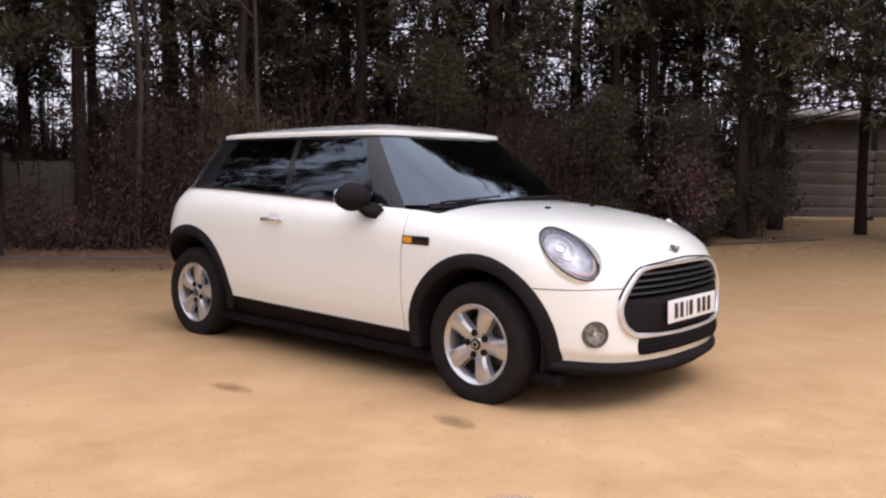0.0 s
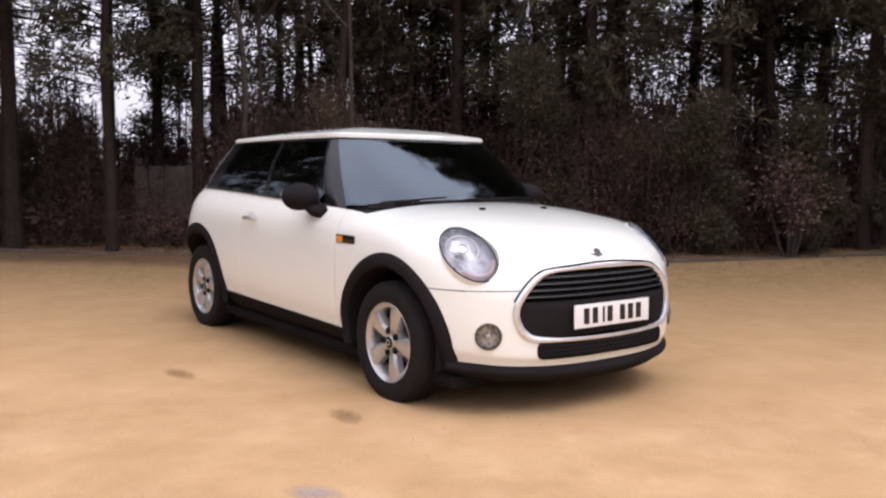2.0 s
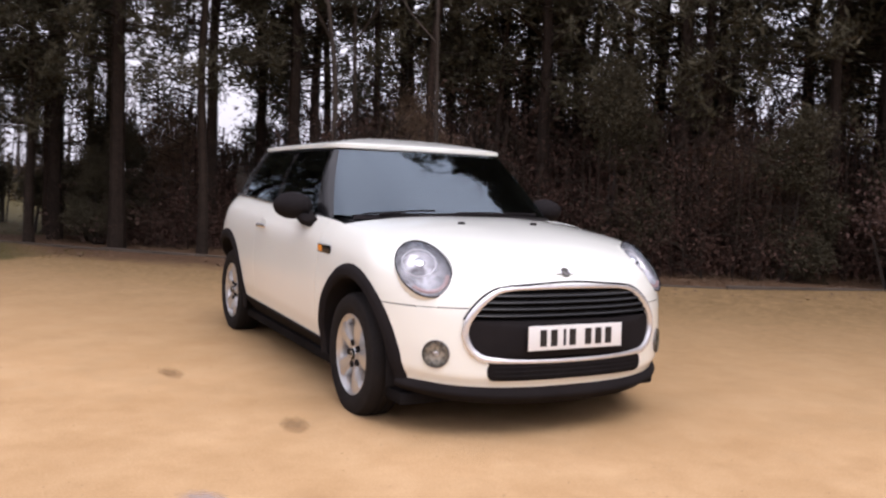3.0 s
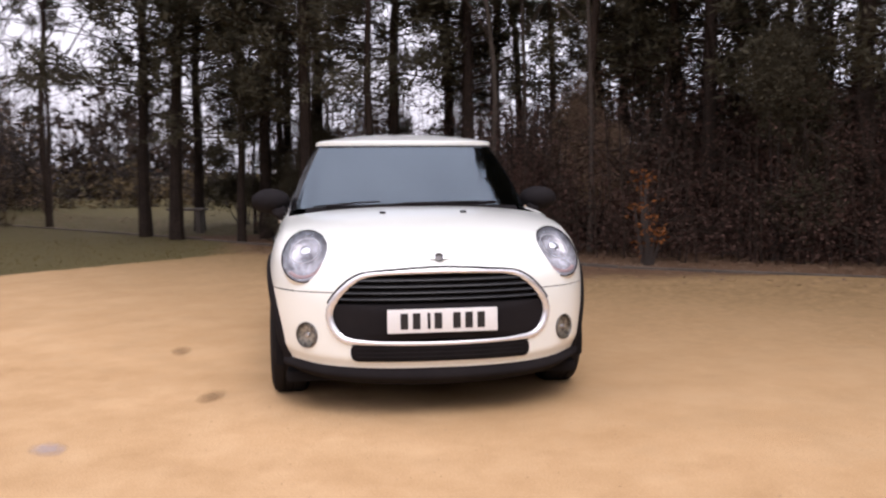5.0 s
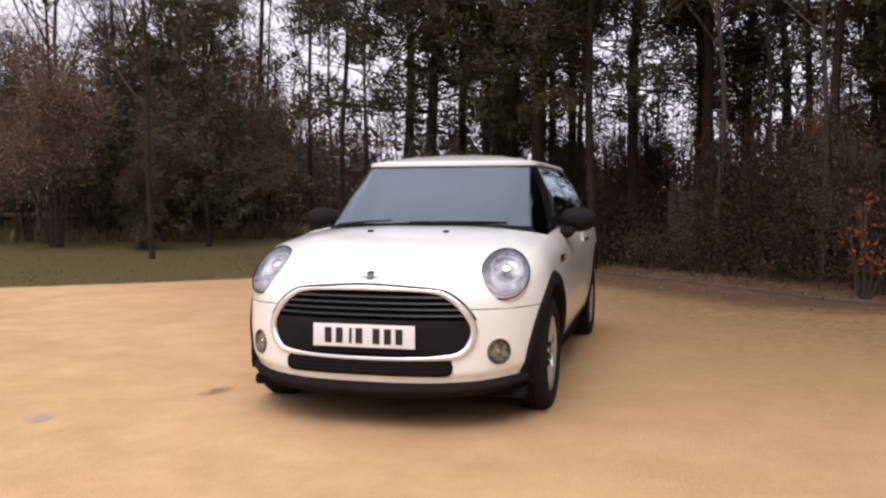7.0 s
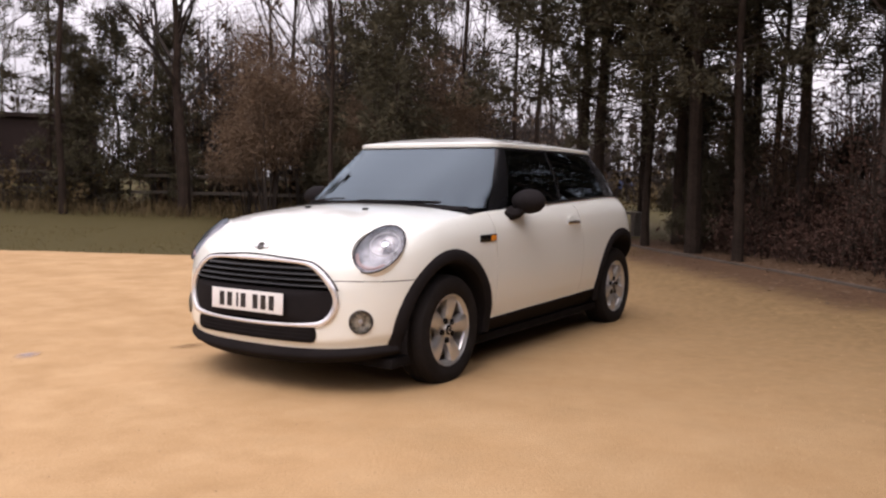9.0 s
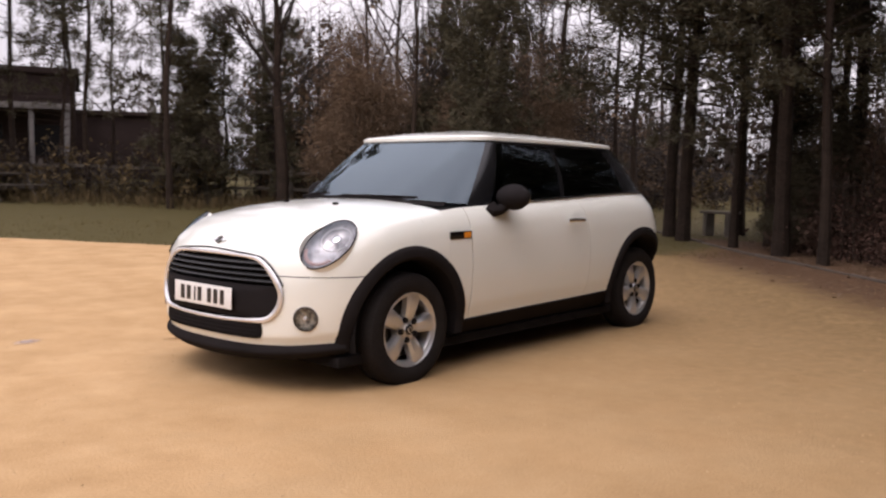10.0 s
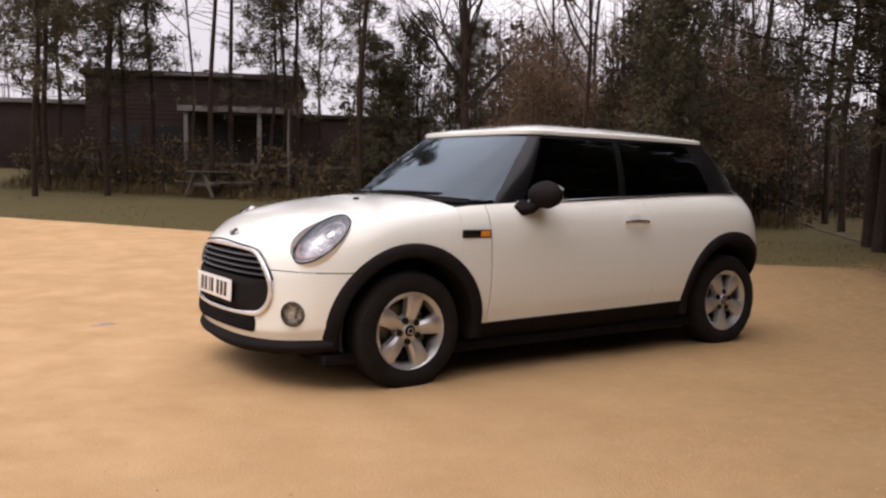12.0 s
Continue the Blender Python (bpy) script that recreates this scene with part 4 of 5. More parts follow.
NEEDLES = leaf_material("pine_needles", (0.055, 0.050, 0.031), (0.092, 0.080, 0.050))
# darker copy of the needles: the backlit crowns' shade is in the colour
SHADED_NEEDLES = leaf_material("shady_pine_needles", (0.038, 0.035, 0.022), (0.066, 0.058, 0.037))
HOLLY = leaf_material("evergreen_leaves", (0.044, 0.038, 0.025), (0.070, 0.060, 0.038), 0.6)
BEECH = leaf_material("dry_beech_leaves", (0.10, 0.066, 0.042), (0.17, 0.118, 0.08), 0.8)
ORANGE = leaf_material("orange_dead_leaves", (0.21, 0.075, 0.022), (0.11, 0.045, 0.017), 0.8)
IVY = leaf_material("bramble_leaves", (0.014, 0.011, 0.008), (0.046, 0.03, 0.02), 0.8)
BRAMBLE = leaf_material("dark_bramble_leaves", (0.052, 0.0335, 0.026), (0.070, 0.0455, 0.035), 0.85)
RUSSET = leaf_material("russet_bramble_leaves", (0.062, 0.036, 0.028), (0.088, 0.050, 0.039), 0.85)
STRAW = leaf_material("straw_grass", (0.125, 0.090, 0.046), (0.07, 0.051, 0.026), 0.8)
TURF = leaf_material("lawn_blades", (0.098, 0.077, 0.029), (0.128, 0.098, 0.040), 0.8)
PINKISH = leaf_material("faded_pink_leaves", (0.105, 0.066, 0.055), (0.062, 0.040, 0.033), 0.8)


class Cloud:
    """Collects small faces fast, for meshes of many leaves or twigs."""
    def __init__(self):
        self.v, self.f = [], []

    def blade(self, p, way, side, length, width):
        k = len(self.v)
        a, b = p - side * width * 0.5, p + side * width * 0.5
        self.v += [p, p + way * length * 0.5 + side * width * 0.5, p + way * length, p + way * length * 0.5 - side * width * 0.5]
        self.f.append((k, k + 1, k + 2, k + 3))

    def stick(self, a, b, ra, rb):
        way = (b - a).normalized()
        s = way.cross(Vector((0.31, 0.87, 0.2))).normalized()
        t = way.cross(s)
        k = len(self.v)
        for q, r in ((a, ra), (b, rb)):
            self.v += [q + s * r, q + (t * 0.87 - s * 0.5) * r, q - (t * 0.87 + s * 0.5) * r]
        self.f += [(k, k + 1, k + 4, k + 3), (k + 1, k + 2, k + 5, k + 4), (k + 2, k, k + 3, k + 5)]

    def to_part(self, name, mat, parent, label="", smooth=False):
        me = bpy.data.meshes.new(name)
        me.from_pydata([tuple(p) for p in self.v], [], self.f)
        me.materials.append(mat)
        ob = new(name, me)
        ob.parent = parent
        return tagged(ob, label)


def rnd_way(r, flat=1.0):
    a, z = r.uniform(0, 2 * math.pi), r.uniform(-1, 1) * flat
    s = math.sqrt(max(0, 1 - z * z))
    return Vector((s * math.cos(a), s * math.sin(a), z))


def trunk_mesh(r, height, radius, lean=0.02, rings=14, sides=9):
    pts, rad = [], []
    off = Vector((r.uniform(-1, 1), r.uniform(-1, 1), 0)) * lean * height
    for k in range(rings + 1):
        t = k / rings
        wob = Vector((noise.noise((t * 3.5, 1, radius * 50)), noise.noise((t * 3.5, 5, radius * 50)), 0)) * 0.06 * height * t
        pts.append(off * t * t + wob + Vector((0, 0, height * t - 0.15 * (k == 0))))
        rad.append(radius * (1.25 if k == 0 else 1.0 - 0.82 * t))
    return pts, rad


def point_on(pts, t):
    k = min(len(pts) - 2, int(t * (len(pts) - 1)))
    f = t * (len(pts) - 1) - k
    return pts[k].lerp(pts[k + 1], f)


def pine(seed, height, radius, bare, spread, count, sprays=(5, 8), needles=None, bark=None):
    """A tall pine: dark trunk, bare below, uneven needle sprays on drooping limbs above."""
    r = random.Random(seed)
    root = thing("pine_tree", "tall dark pine with a bare trunk and ragged crown", "tree", "pines round the yard")
    pts, rad = trunk_mesh(r, height, radius)
    part("trunk", ribbon(pts, [(1, 0, 0.1)] * len(pts), rad, 9), bark or PINE_BARK, root)
    limbs, crown = Cloud(), Cloud()
    for k in range(count):
        t = bare + (0.99 - bare) * (k / count) ** 0.9
        base = point_on(pts, t)
        a = r.uniform(0, 2 * math.pi)
        reach = spread * (1.05 - (t - bare) / (1.05 - bare) * 0.8) * r.uniform(0.55, 1.1)
        dead = t < bare + 0.12 and r.random() < 0.6
        mid = base + Vector((math.cos(a), math.sin(a), r.uniform(-0.05, 0.35))) * reach * 0.55
        tip = mid + Vector((math.cos(a + r.uniform(-0.3, 0.3)), math.sin(a + r.uniform(-0.3, 0.3)), r.uniform(-0.25, 0.35))) * reach * 0.5
        limbs.stick(base, mid, radius * 0.16, radius * 0.1)
        limbs.stick(mid, tip, radius * 0.1, radius * 0.03)
        if dead:
            continue
        for c in range(r.randint(*sprays)):
            f = r.uniform(0.3, 1.05)
            q = (base.lerp(mid, f / 0.55) if f < 0.55 else mid.lerp(tip, (f - 0.55) / 0.45)) + rnd_way(r) * 0.28
            limbs.stick(q, q + rnd_way(r) * 0.3, 0.008, 0.004)
            for _ in range(30):
                w = rnd_way(r)
                w.z += 0.25
                w.normalize()
                s = w.cross(rnd_way(r)).normalized()
                crown.blade(q + rnd_way(r) * r.uniform(0.02, 0.2), w, s, r.uniform(0.10, 0.24), r.uniform(0.018, 0.042))
    tagged(limbs.to_part("branchwork", bark or PINE_BARK, root), kind="stuff")
    tagged(crown.to_part("crown", needles or NEEDLES, root, "dark green needle sprays"), kind="stuff")
    return root


def grow(cloud, r, base, way, length, radius, depth, upward=0.3):
    """A bare limb that forks into thinner ones."""
    p, w, n = base, way.normalized(), 4
    for k in range(n):
        w = (w + rnd_way(r) * 0.16 + Vector((0, 0, upward * 0.25))).normalized()
        q = p + w * length / n
        ra, rb = radius * (1 - 0.6 * k / n), radius * (1 - 0.6 * (k + 1) / n)
        cloud.stick(p, q, ra, rb)
        if depth > 0 and k >= 1:
            for _ in range(2):
                grow(cloud, r, q, w + rnd_way(r) * 0.75, length * r.uniform(0.42, 0.62), rb * 0.6, depth - 1, upward)
        p = q


def bare_tree(seed, height, radius, fork=0.4, mat=PINE_BARK, label="leafless tree with forked limbs and fine twigs", group="bare trees round the yard", depth=3, lean=0.03):
    r = random.Random(seed)
    root = thing("bare_tree", label, "tree", group)
    pts, rad = trunk_mesh(r, height, radius, lean)
    part("trunk", ribbon(pts, [(1, 0, 0.1)] * len(pts), rad, 9), mat, root)
    limbs = Cloud()
    for k in range(9):
        t = fork + (0.97 - fork) * k / 9
        a = r.uniform(0, 2 * math.pi)
        way = Vector((math.cos(a), math.sin(a), r.uniform(0.7, 1.5)))
        grow(limbs, r, point_on(pts, t), way, height * 0.30 * (1.15 - t * 0.6), radius * (1 - 0.8 * t) * 0.7, depth)
    tagged(limbs.to_part("branchwork", TWIG if mat is not PALE_BARK else PALE_BARK, root), kind="stuff")
    return root


def bush(seed, width, height, leaves, mat, size, name, label, category, group="", hollow=0.55):
    """A shrub: stems and leaves packed in lobes with an uneven outline."""
    r = random.Random(seed)
    root = thing(name, label, category, group)
    stems, crown = Cloud(), Cloud()
    lobes = []
    for _ in range(9):
        h = r.uniform(0.15, 0.95)
        d = rnd_way(r, 0.2) * width * 0.5 * r.uniform(0.1, 0.75) * (1.05 - 0.5 * h)
        lobes.append((Vector((d.x, d.y, h * height * 0.85 + 0.1)), width * r.uniform(0.2, 0.36)))
    for c, s in lobes:
        stems.stick(Vector((c.x * 0.15, c.y * 0.15, -0.1)), c, 0.03, 0.01)
        for _ in range(leaves // 9):
            w = rnd_way(r)
            p = c + w * s * (hollow + (1 - hollow) * r.random()) * (0.8 + 0.45 * noise.noise(w * 2 + c))
            if p.z < 0.02:
                continue
            d = (w + rnd_way(r) * 0.9).normalized()
            crown.blade(p, d, d.cross(rnd_way(r)).normalized(), size * r.uniform(0.6, 1.3), size * r.uniform(0.35, 0.6))
    tagged(stems.to_part("stemwork", TWIG, root), kind="stuff")
    tagged(crown.to_part("foliage", mat, root), kind="stuff")
    return root


def at_ground(x, y, turn=0, scale=1.0, sink=0.03):
    return pose(x, y, ground_z(x, y) - sink, 0, 0, turn) @ Matrix.Diagonal((scale, scale, scale, 1))


def plant(kinds, spots, seed=5):
    """The first spots take the built trees themselves, the rest copies of them."""
    r = random.Random(seed)
    for k, (x, y, *s) in enumerate(spots):
        size = s[0] if s else r.uniform(0.85, 1.15)
        kind = kinds[k % len(kinds)]
        m = at_ground(x, y, r.uniform(0, 360))
        if k < len(kinds):
            kind.matrix_basis = m @ Matrix.Diagonal((size, size, size, 1))
        else:
            c = copy_thing(kind, m)
            c.scale = (size, size, size)


pines = [pine(11, 13.0, 0.105, 0.12, 2.2, 84), pine(12, 15.0, 0.115, 0.12, 2.5, 90), pine(13, 11.0, 0.085, 0.11, 1.9, 74)]
slim = [pine(14, 12.0, 0.075, 0.27, 1.7, 60), pine(15, 13.5, 0.085, 0.33, 1.8, 60)]
drooping = [pine(28, 11.0, 0.11, 0.20, 3.0, 135, (5, 8), SHADED_NEEDLES, SHADED_BARK)]
airy = [pine(29, 9.5, 0.085, 0.24, 2.6, 70, (4, 6))]
dense = [pine(17, 11.5, 0.12, 0.23, 2.3, 118, (5, 8), SHADED_NEEDLES, SHADED_BARK), pine(18, 12.5, 0.105, 0.25, 2.1, 110, (5, 8), SHADED_NEEDLES, SHADED_BARK)]
hanging = [pine(16, 9.0, 0.13, 0.20, 3.8, 170, (5, 8), SHADED_NEEDLES, SHADED_BARK)]
young = [pine(19, 6.4, 0.07, 0.05, 2.0, 72, (4, 7)), pine(20, 5.4, 0.06, 0.06, 1.8, 66, (4, 7))]
bares = [bare_tree(21, 11.0, 0.09), bare_tree(22, 13.0, 0.07, 0.3, depth=2), bare_tree(23, 9.5, 0.06, 0.25), bare_tree(24, 12, 0.055, 0.35, PALE_BARK, "slim pale-barked leafless tree", depth=2)]
forked = [bare_tree(25, 8.0, 0.17, 0.36, PINE_BARK, "leafless tree forking into many upright limbs", "forked trees")]
evergreens = [bush(31, 2.8, 4.0, 20000, HOLLY, 0.075, "evergreen_bush", "dense dark evergreen bush", "bush", "evergreen bushes", 0.3), bush(32, 2.6, 5.4, 20000, HOLLY, 0.075, "evergreen_bush", "tall dense dark evergreen bush", "bush", "evergreen bushes", 0.3)]
beeches = [bush(33, 3.4, 4.6, 24000, BEECH, 0.05, "beech_thicket", "rounded brown thicket of fine twigs and dry leaves", "bush", "brown thickets", 0.15)]

# the cluster behind the car, the wood's edge, the trees beyond the grass
plant(dense, [(-9.7, -0.75, 1.0), (-11.3, -1.5, 1.05), (-13.6, -3.0, 0.9), (-12.6, -0.5, 0.95), (-10.3, 0.75, 0.9), (-14.8, -1.2, 1.0),
              (-6.9, 4.9, 0.9), (-8.6, 5.6, 0.95), (-5.6, 6.4, 0.95), (-7.3, 7.4, 1.05), (-9.8, 7.2, 1.0), (-4.6, 8.4, 0.9), (-6.3, 9.8, 1.05), (-4.1, 10.2, 1.0), (-10.6, 2.6, 0.85), (-8.9, 10.6, 1.1), (-12.2, 5.0, 1.0), (-8.5, 0.25, 0.7), (-9.7, 1.95, 0.95), (-11.4, 1.9, 1.0)])
plant(drooping, [(-11.3, -3.1, 1.1), (-10.7, -1.9, 0.68), (-12.2, -3.8, 1.05), (-4.3, 9.2, 0.9), (-1.7, 11.6, 0.85), (-3.4, 10.8, 1.0), (-8.0, 5.0, 0.85)])
plant(airy, [(-4.1, -21.9, 0.95), (-2.1, -22.6, 1.05), (-8.1, -20.4, 0.8), (-0.2, -23.4, 1.0), (-9.4, -17.4, 0.8), (-3.3, -20.6, 0.9), (-1.4, -20.2, 0.85)])
plant(pines, [(-2.9, 9.4, 0.95), (-7.6, 6.0, 0.9), (-9.0, 4.4, 1.0), (-8.4, 9.0, 1.0), (-5.6, 10.8, 1.0), (-11.5, 5.2, 1.0), (-6.0, 7.6, 0.9)])
plant(slim, [(-4.2, -24.5, 1.0), (-6.1, -20.0, 1.0), (-8.4, -19.6, 1.0), (-8.7, -15.9, 1.0), (-15.9, -6.6, 1.0), (-16.4, -9.2, 1.0), (-2.4, -25.6, 1.0), (-5.2, -23.2, 0.9), (-18.4, -8.6, 1.0), (-7.3, -21.8, 1.0), (-19.4, -12.6, 1.0), (0.6, -28.5, 1.1), (-3.4, -28.4, 1.1), (-9.6, -23.2, 1.0), (-17.6, -14.5, 1.0),
             (-7.9, 3.6, 0.9), (-6.6, 6.2, 1.0), (-5.0, 9.0, 1.0), (-9.9, 3.4, 0.9), (-14.6, -1.4, 1.0), (-8.4, 7.0, 1.0)])
plant(bares, [(-10.9, -14.2, 1.0), (-9.1, -7.7, 0.7), (-12.2, -12.2, 0.95), (-9.3, 2.8, 0.8), (-5.9, 7.0), (-7.7, 4.6), (-10.9, 4.6), (-7.4, 9.0), (-12.2, 3.4), (-15.0, -0.6), (-12.2, -1.6),
              (-14.6, -9.8, 1.0), (-16.4, -11.8, 1.0), (-21.4, -13.3, 1.0), (-20.4, -11.0, 1.0), (-19.0, -14.8, 1.0), (-17.2, -16.2, 1.0), (-13.4, -18.4, 1.0), (-10.2, -21.6, 1.0), (-7.0, -24.8, 1.0), (-4.8, -27.4, 1.0), (-22.5, -8.5, 1.0), (-18, -3.5), (-13, 6.5), (-10, 10.5), (-6.2, 12.8), (-15.6, -13.2, 0.9), (-1.2, -26.8, 0.9), (-24, -17, 1.1), (-26, -11, 1.0)])
pale = [bare_tree(26, 8.0, 0.05, 0.4, PALE_BARK, "slim pale-barked sapling at the wood's edge", "pale saplings", depth=1), bare_tree(27, 7.0, 0.042, 0.45, PALE_BARK, "slim pale-barked sapling at the wood's edge", "pale saplings", depth=1)]
plant(pale, [(-8.3, 2.05, 1.0), (-7.3, 3.3, 1.0)])
plant(hanging, [(-0.9, 11.0, 1.0), (-3.2, 11.7, 1.0), (0.4, 12.6, 0.95)])
plant(forked, [(-10.8, -14.0, 0.95)])
plant(young, [(-11.4, -17.4, 0.85), (-9.9, -17.0, 0.85), (-12.3, -8.4, 0.85), (-13.9, -10.2, 1.1), (-11.9, -15.7, 0.8)])
plant(evergreens, [(-13.6, -11.0, 0.9), (-10.9, -17.9, 0.8), (-3.3, 8.3, 0.55), (-2.9, 9.6, 0.6), (-6.4, 6.2, 0.8), (-8.6, 4.6, 0.8), (-11.2, -9.4, 0.5), (-5.0, 9.6, 0.9), (-7.4, 8.2, 0.9), (-12.8, 2.8, 0.9), (-4.2, 7.0, 0.6), (-5.6, 5.2, 0.6), (-10.5, -0.9, 0.4), (-12.4, -1.8, 0.7), (-12.2, -0.5, 0.65), (-15.4, -2.2, 0.75), (-12.0, 0.35, 0.45), (-11.2, -0.5, 0.42), (-13.2, 0.9, 0.6)])
plant(beeches, [(-14.8, -16.2, 1.45), (-13.0, -10.0, 0.8), (-10.7, -11.0, 1.15), (-16.6, -13.4, 0.9), (-7.8, 3.6, 0.6), (-9.6, 4.2, 0.7), (-11.8, 0.4, 0.6), (-5.8, 7.4, 0.6), (-18.8, -11.2, 0.9), (-11.6, -12.6, 0.8), (-15.2, -8.7, 1.15), (-13.6, -12.6, 1.1)])
bush(34, 1.3, 1.6, 1500, PINKISH, 0.07, "twiggy_shrub", "small twiggy shrub with faded pink leaves", "bush", hollow=0.2).matrix_basis = at_ground(-2.9, 7.5)
bush(35, 0.62, 1.25, 200, ORANGE, 0.065, "sapling", "sapling with a few orange dead leaves", "sapling", hollow=0.2).matrix_basis = at_ground(-5.5, 3.45)


def woods(name, label, seed, count, place, low, high, blades, size, mat, twigs=8, thick=0.05, bark=None):
    """Growth too dense to count: upright stems with side twigs and small leaves, thinning upwards."""
    r = random.Random(seed)
    wood, dark = Cloud(), Cloud()
    for _ in range(count):
        x, y = place(r)
        if x is None:
            continue
        z, h = ground_z(x, y), r.uniform(low, high)
        if name == "deep_woods" and x < -6.5:
            h = min(h, r.uniform(1.8, 4.0))
        if -10.5 < x < -6.5 and abs(y - 1.75 + 0.379 * (x + 10.6)) < 0.85:
            h = r.uniform(0.2, 0.45)
        elif x < -10.5 and abs(y - 1.5 + 0.32 * (x + 10)) < 1.1 - 0.1 * (x + 10):
            h = min(h, r.uniform(1.2, 2.4))
        p = Vector((x, y, z - 0.1))
        q = p + Vector((r.uniform(-0.1, 0.1) * h, r.uniform(-0.1, 0.1) * h, h))
        wood.stick(p, q, r.uniform(0.4, 1.2) * thick, 0.01)
        for _ in range(twigs):
            b = p.lerp(q, r.uniform(0.1, 1))
            wood.stick(b, b + (rnd_way(r, 0.6) + Vector((0, 0, 0.35))) * r.uniform(0.3, 0.2 * h + 0.3), 0.009, 0.004)
        for _ in range(max(1, blades // 11)):
            c = p.lerp(q, r.random() ** 1.5) + rnd_way(r) * r.uniform(0.1, 0.8)
            for _ in range(11):
                b = c + rnd_way(r) * r.uniform(0.05, 0.18 + size)
                if b.z < z + 0.03:
                    continue
                w = rnd_way(r)
                dark.blade(b, w, w.cross(rnd_way(r)).normalized(), size * r.uniform(0.6, 1.4), size * r.uniform(0.25, 0.6))
    root = tagged(new(name), label, "woods", kind="stuff")
    wood.to_part("twigs", bark or TWIG, root)
    dark.to_part("foliage", mat, root)


def along(line, r, off0, off1):
    """A random place between off0 and off1 metres on the far side of a line of points."""
    k = r.randrange(len(line) - 1)
    (ax, ay), (bx, by) = line[k], line[k + 1]
    t, d, n = r.random(), r.uniform(off0, off1), math.hypot(bx - ax, by - ay)
    return ax + (bx - ax) * t + (by - ay) / n * d, ay + (by - ay) * t - (bx - ax) / n * d


EDGE = KERB[:6]
DEEP = [(-3.0, 14.0), (-4.5, 9.0), (-6.5, 4.6), (-10.0, 1.5), (-15, -2)]
BELT = [(-2.0, -25.5), (-6.0, -21.5), (-10.5, -16.5), (-14.0, -11.5), (-17.0, -9.0)]


def deep_place(r):
    return along(DEEP, r, 0.5, 11)


def edge_place(r):
    return along(EDGE, r, 0.9, 3.2)


def ring_place(r):
    a, d = r.uniform(0, 2 * math.pi), r.uniform(44, 62)
    x, y = -8 + math.cos(a) * d, -2 + math.sin(a) * d
    return (None, None) if -26 < x < 2 and -60 < y < -28 and r.random() < 0.8 else (x, y)


def rear_place(r):
    a, d = r.uniform(-1.25, 1.45), r.uniform(24, 34)
    return 2 + math.cos(a) * d, math.sin(a) * d


woods("deep_woods", "dense dark woodland undergrowth behind the edging", 71, 1000, deep_place, 2.0, 4.6, 165, 0.10, BRAMBLE, 9, 0.024, SHADED_BARK)
woods("woodland_edge", "dark brambles and thin saplings along the wood's edge", 72, 700, edge_place, 0.6, 2.3, 242, 0.042, RUSSET, 7, 0.012, SHADED_BARK)
woods("belt_thicket", "brown thicket of fine twigs beyond the grass", 75, 420, lambda r: along(BELT[2:], r, -6.5, -0.8), 2.0, 6.0, 40, 0.22, BEECH, 14, 0.03)
woods("low_hedge", "low dark hedge of twigs under the pines", 76, 90, lambda r: along([(-9.4, -1.0), (-11.4, -2.4)], r, 0.8, 3.5), 0.25, 0.7, 40, 0.10, BRAMBLE, 8, 0.012, BRAMBLE)
woods("lane_thicket", "brown thicket of fine twigs beside the lane", 80, 300, lambda r: along([(-15.5, -8.6), (-19, -11), (-24, -13.5)], r, -4.0, 1.0), 2.5, 6.0, 36, 0.16, BEECH, 14, 0.025)
woods("lane_hedge", "bare brown hedge beside the lane", 82, 160, lambda r: along([(-22, -9.5), (-29, -14)], r, -1.5, 1.5), 2.0, 3.6, 40, 0.14, BEECH, 14, 0.02)
woods("straw_hedge", "low straw-coloured hedge before the far car park", 77, 260, lambda r: along([(-24, -16), (-27, -8), (-27, 0)], r, -1.5, 1.5), 0.7, 1.6, 40, 0.16, STRAW, 8, 0.015)
woods("bracken", "brown bracken and tall dead grass along the fence", 78, 330, lambda r: along(BELT[:3], r, -2.0, 1.0), 0.7, 1.7, 34, 0.15, STRAW, 8, 0.012)
woods("far_woods", "distant leafless woods round the place", 73, 1500, ring_place, 4.0, 11.0, 26, 0.55, IVY, 8, 0.09)
# unseen woods, added to keep sky off the sand and reflect in the windscreen
woods("side_woods", "unseen tall woods added to block sky at the yard's open end", 79, 420, lambda r: (r.uniform(2.5, 16), r.uniform(9.5, 15)), 5.0, 11.0, 40, 0.35, IVY, 8, 0.06)
woods("distant_copse", "low leafless copse beyond the meadow", 83, 260, lambda r: along([(-33, -24), (-37, -6)], r, -2.5, 2.5), 2.2, 5.2, 36, 0.4, IVY, 10, 0.05)
woods("rear_woods", "woods on the open side of the yard", 74, 700, rear_place, 2.0, 5.5, 26, 0.45, IVY, 8, 0.08)


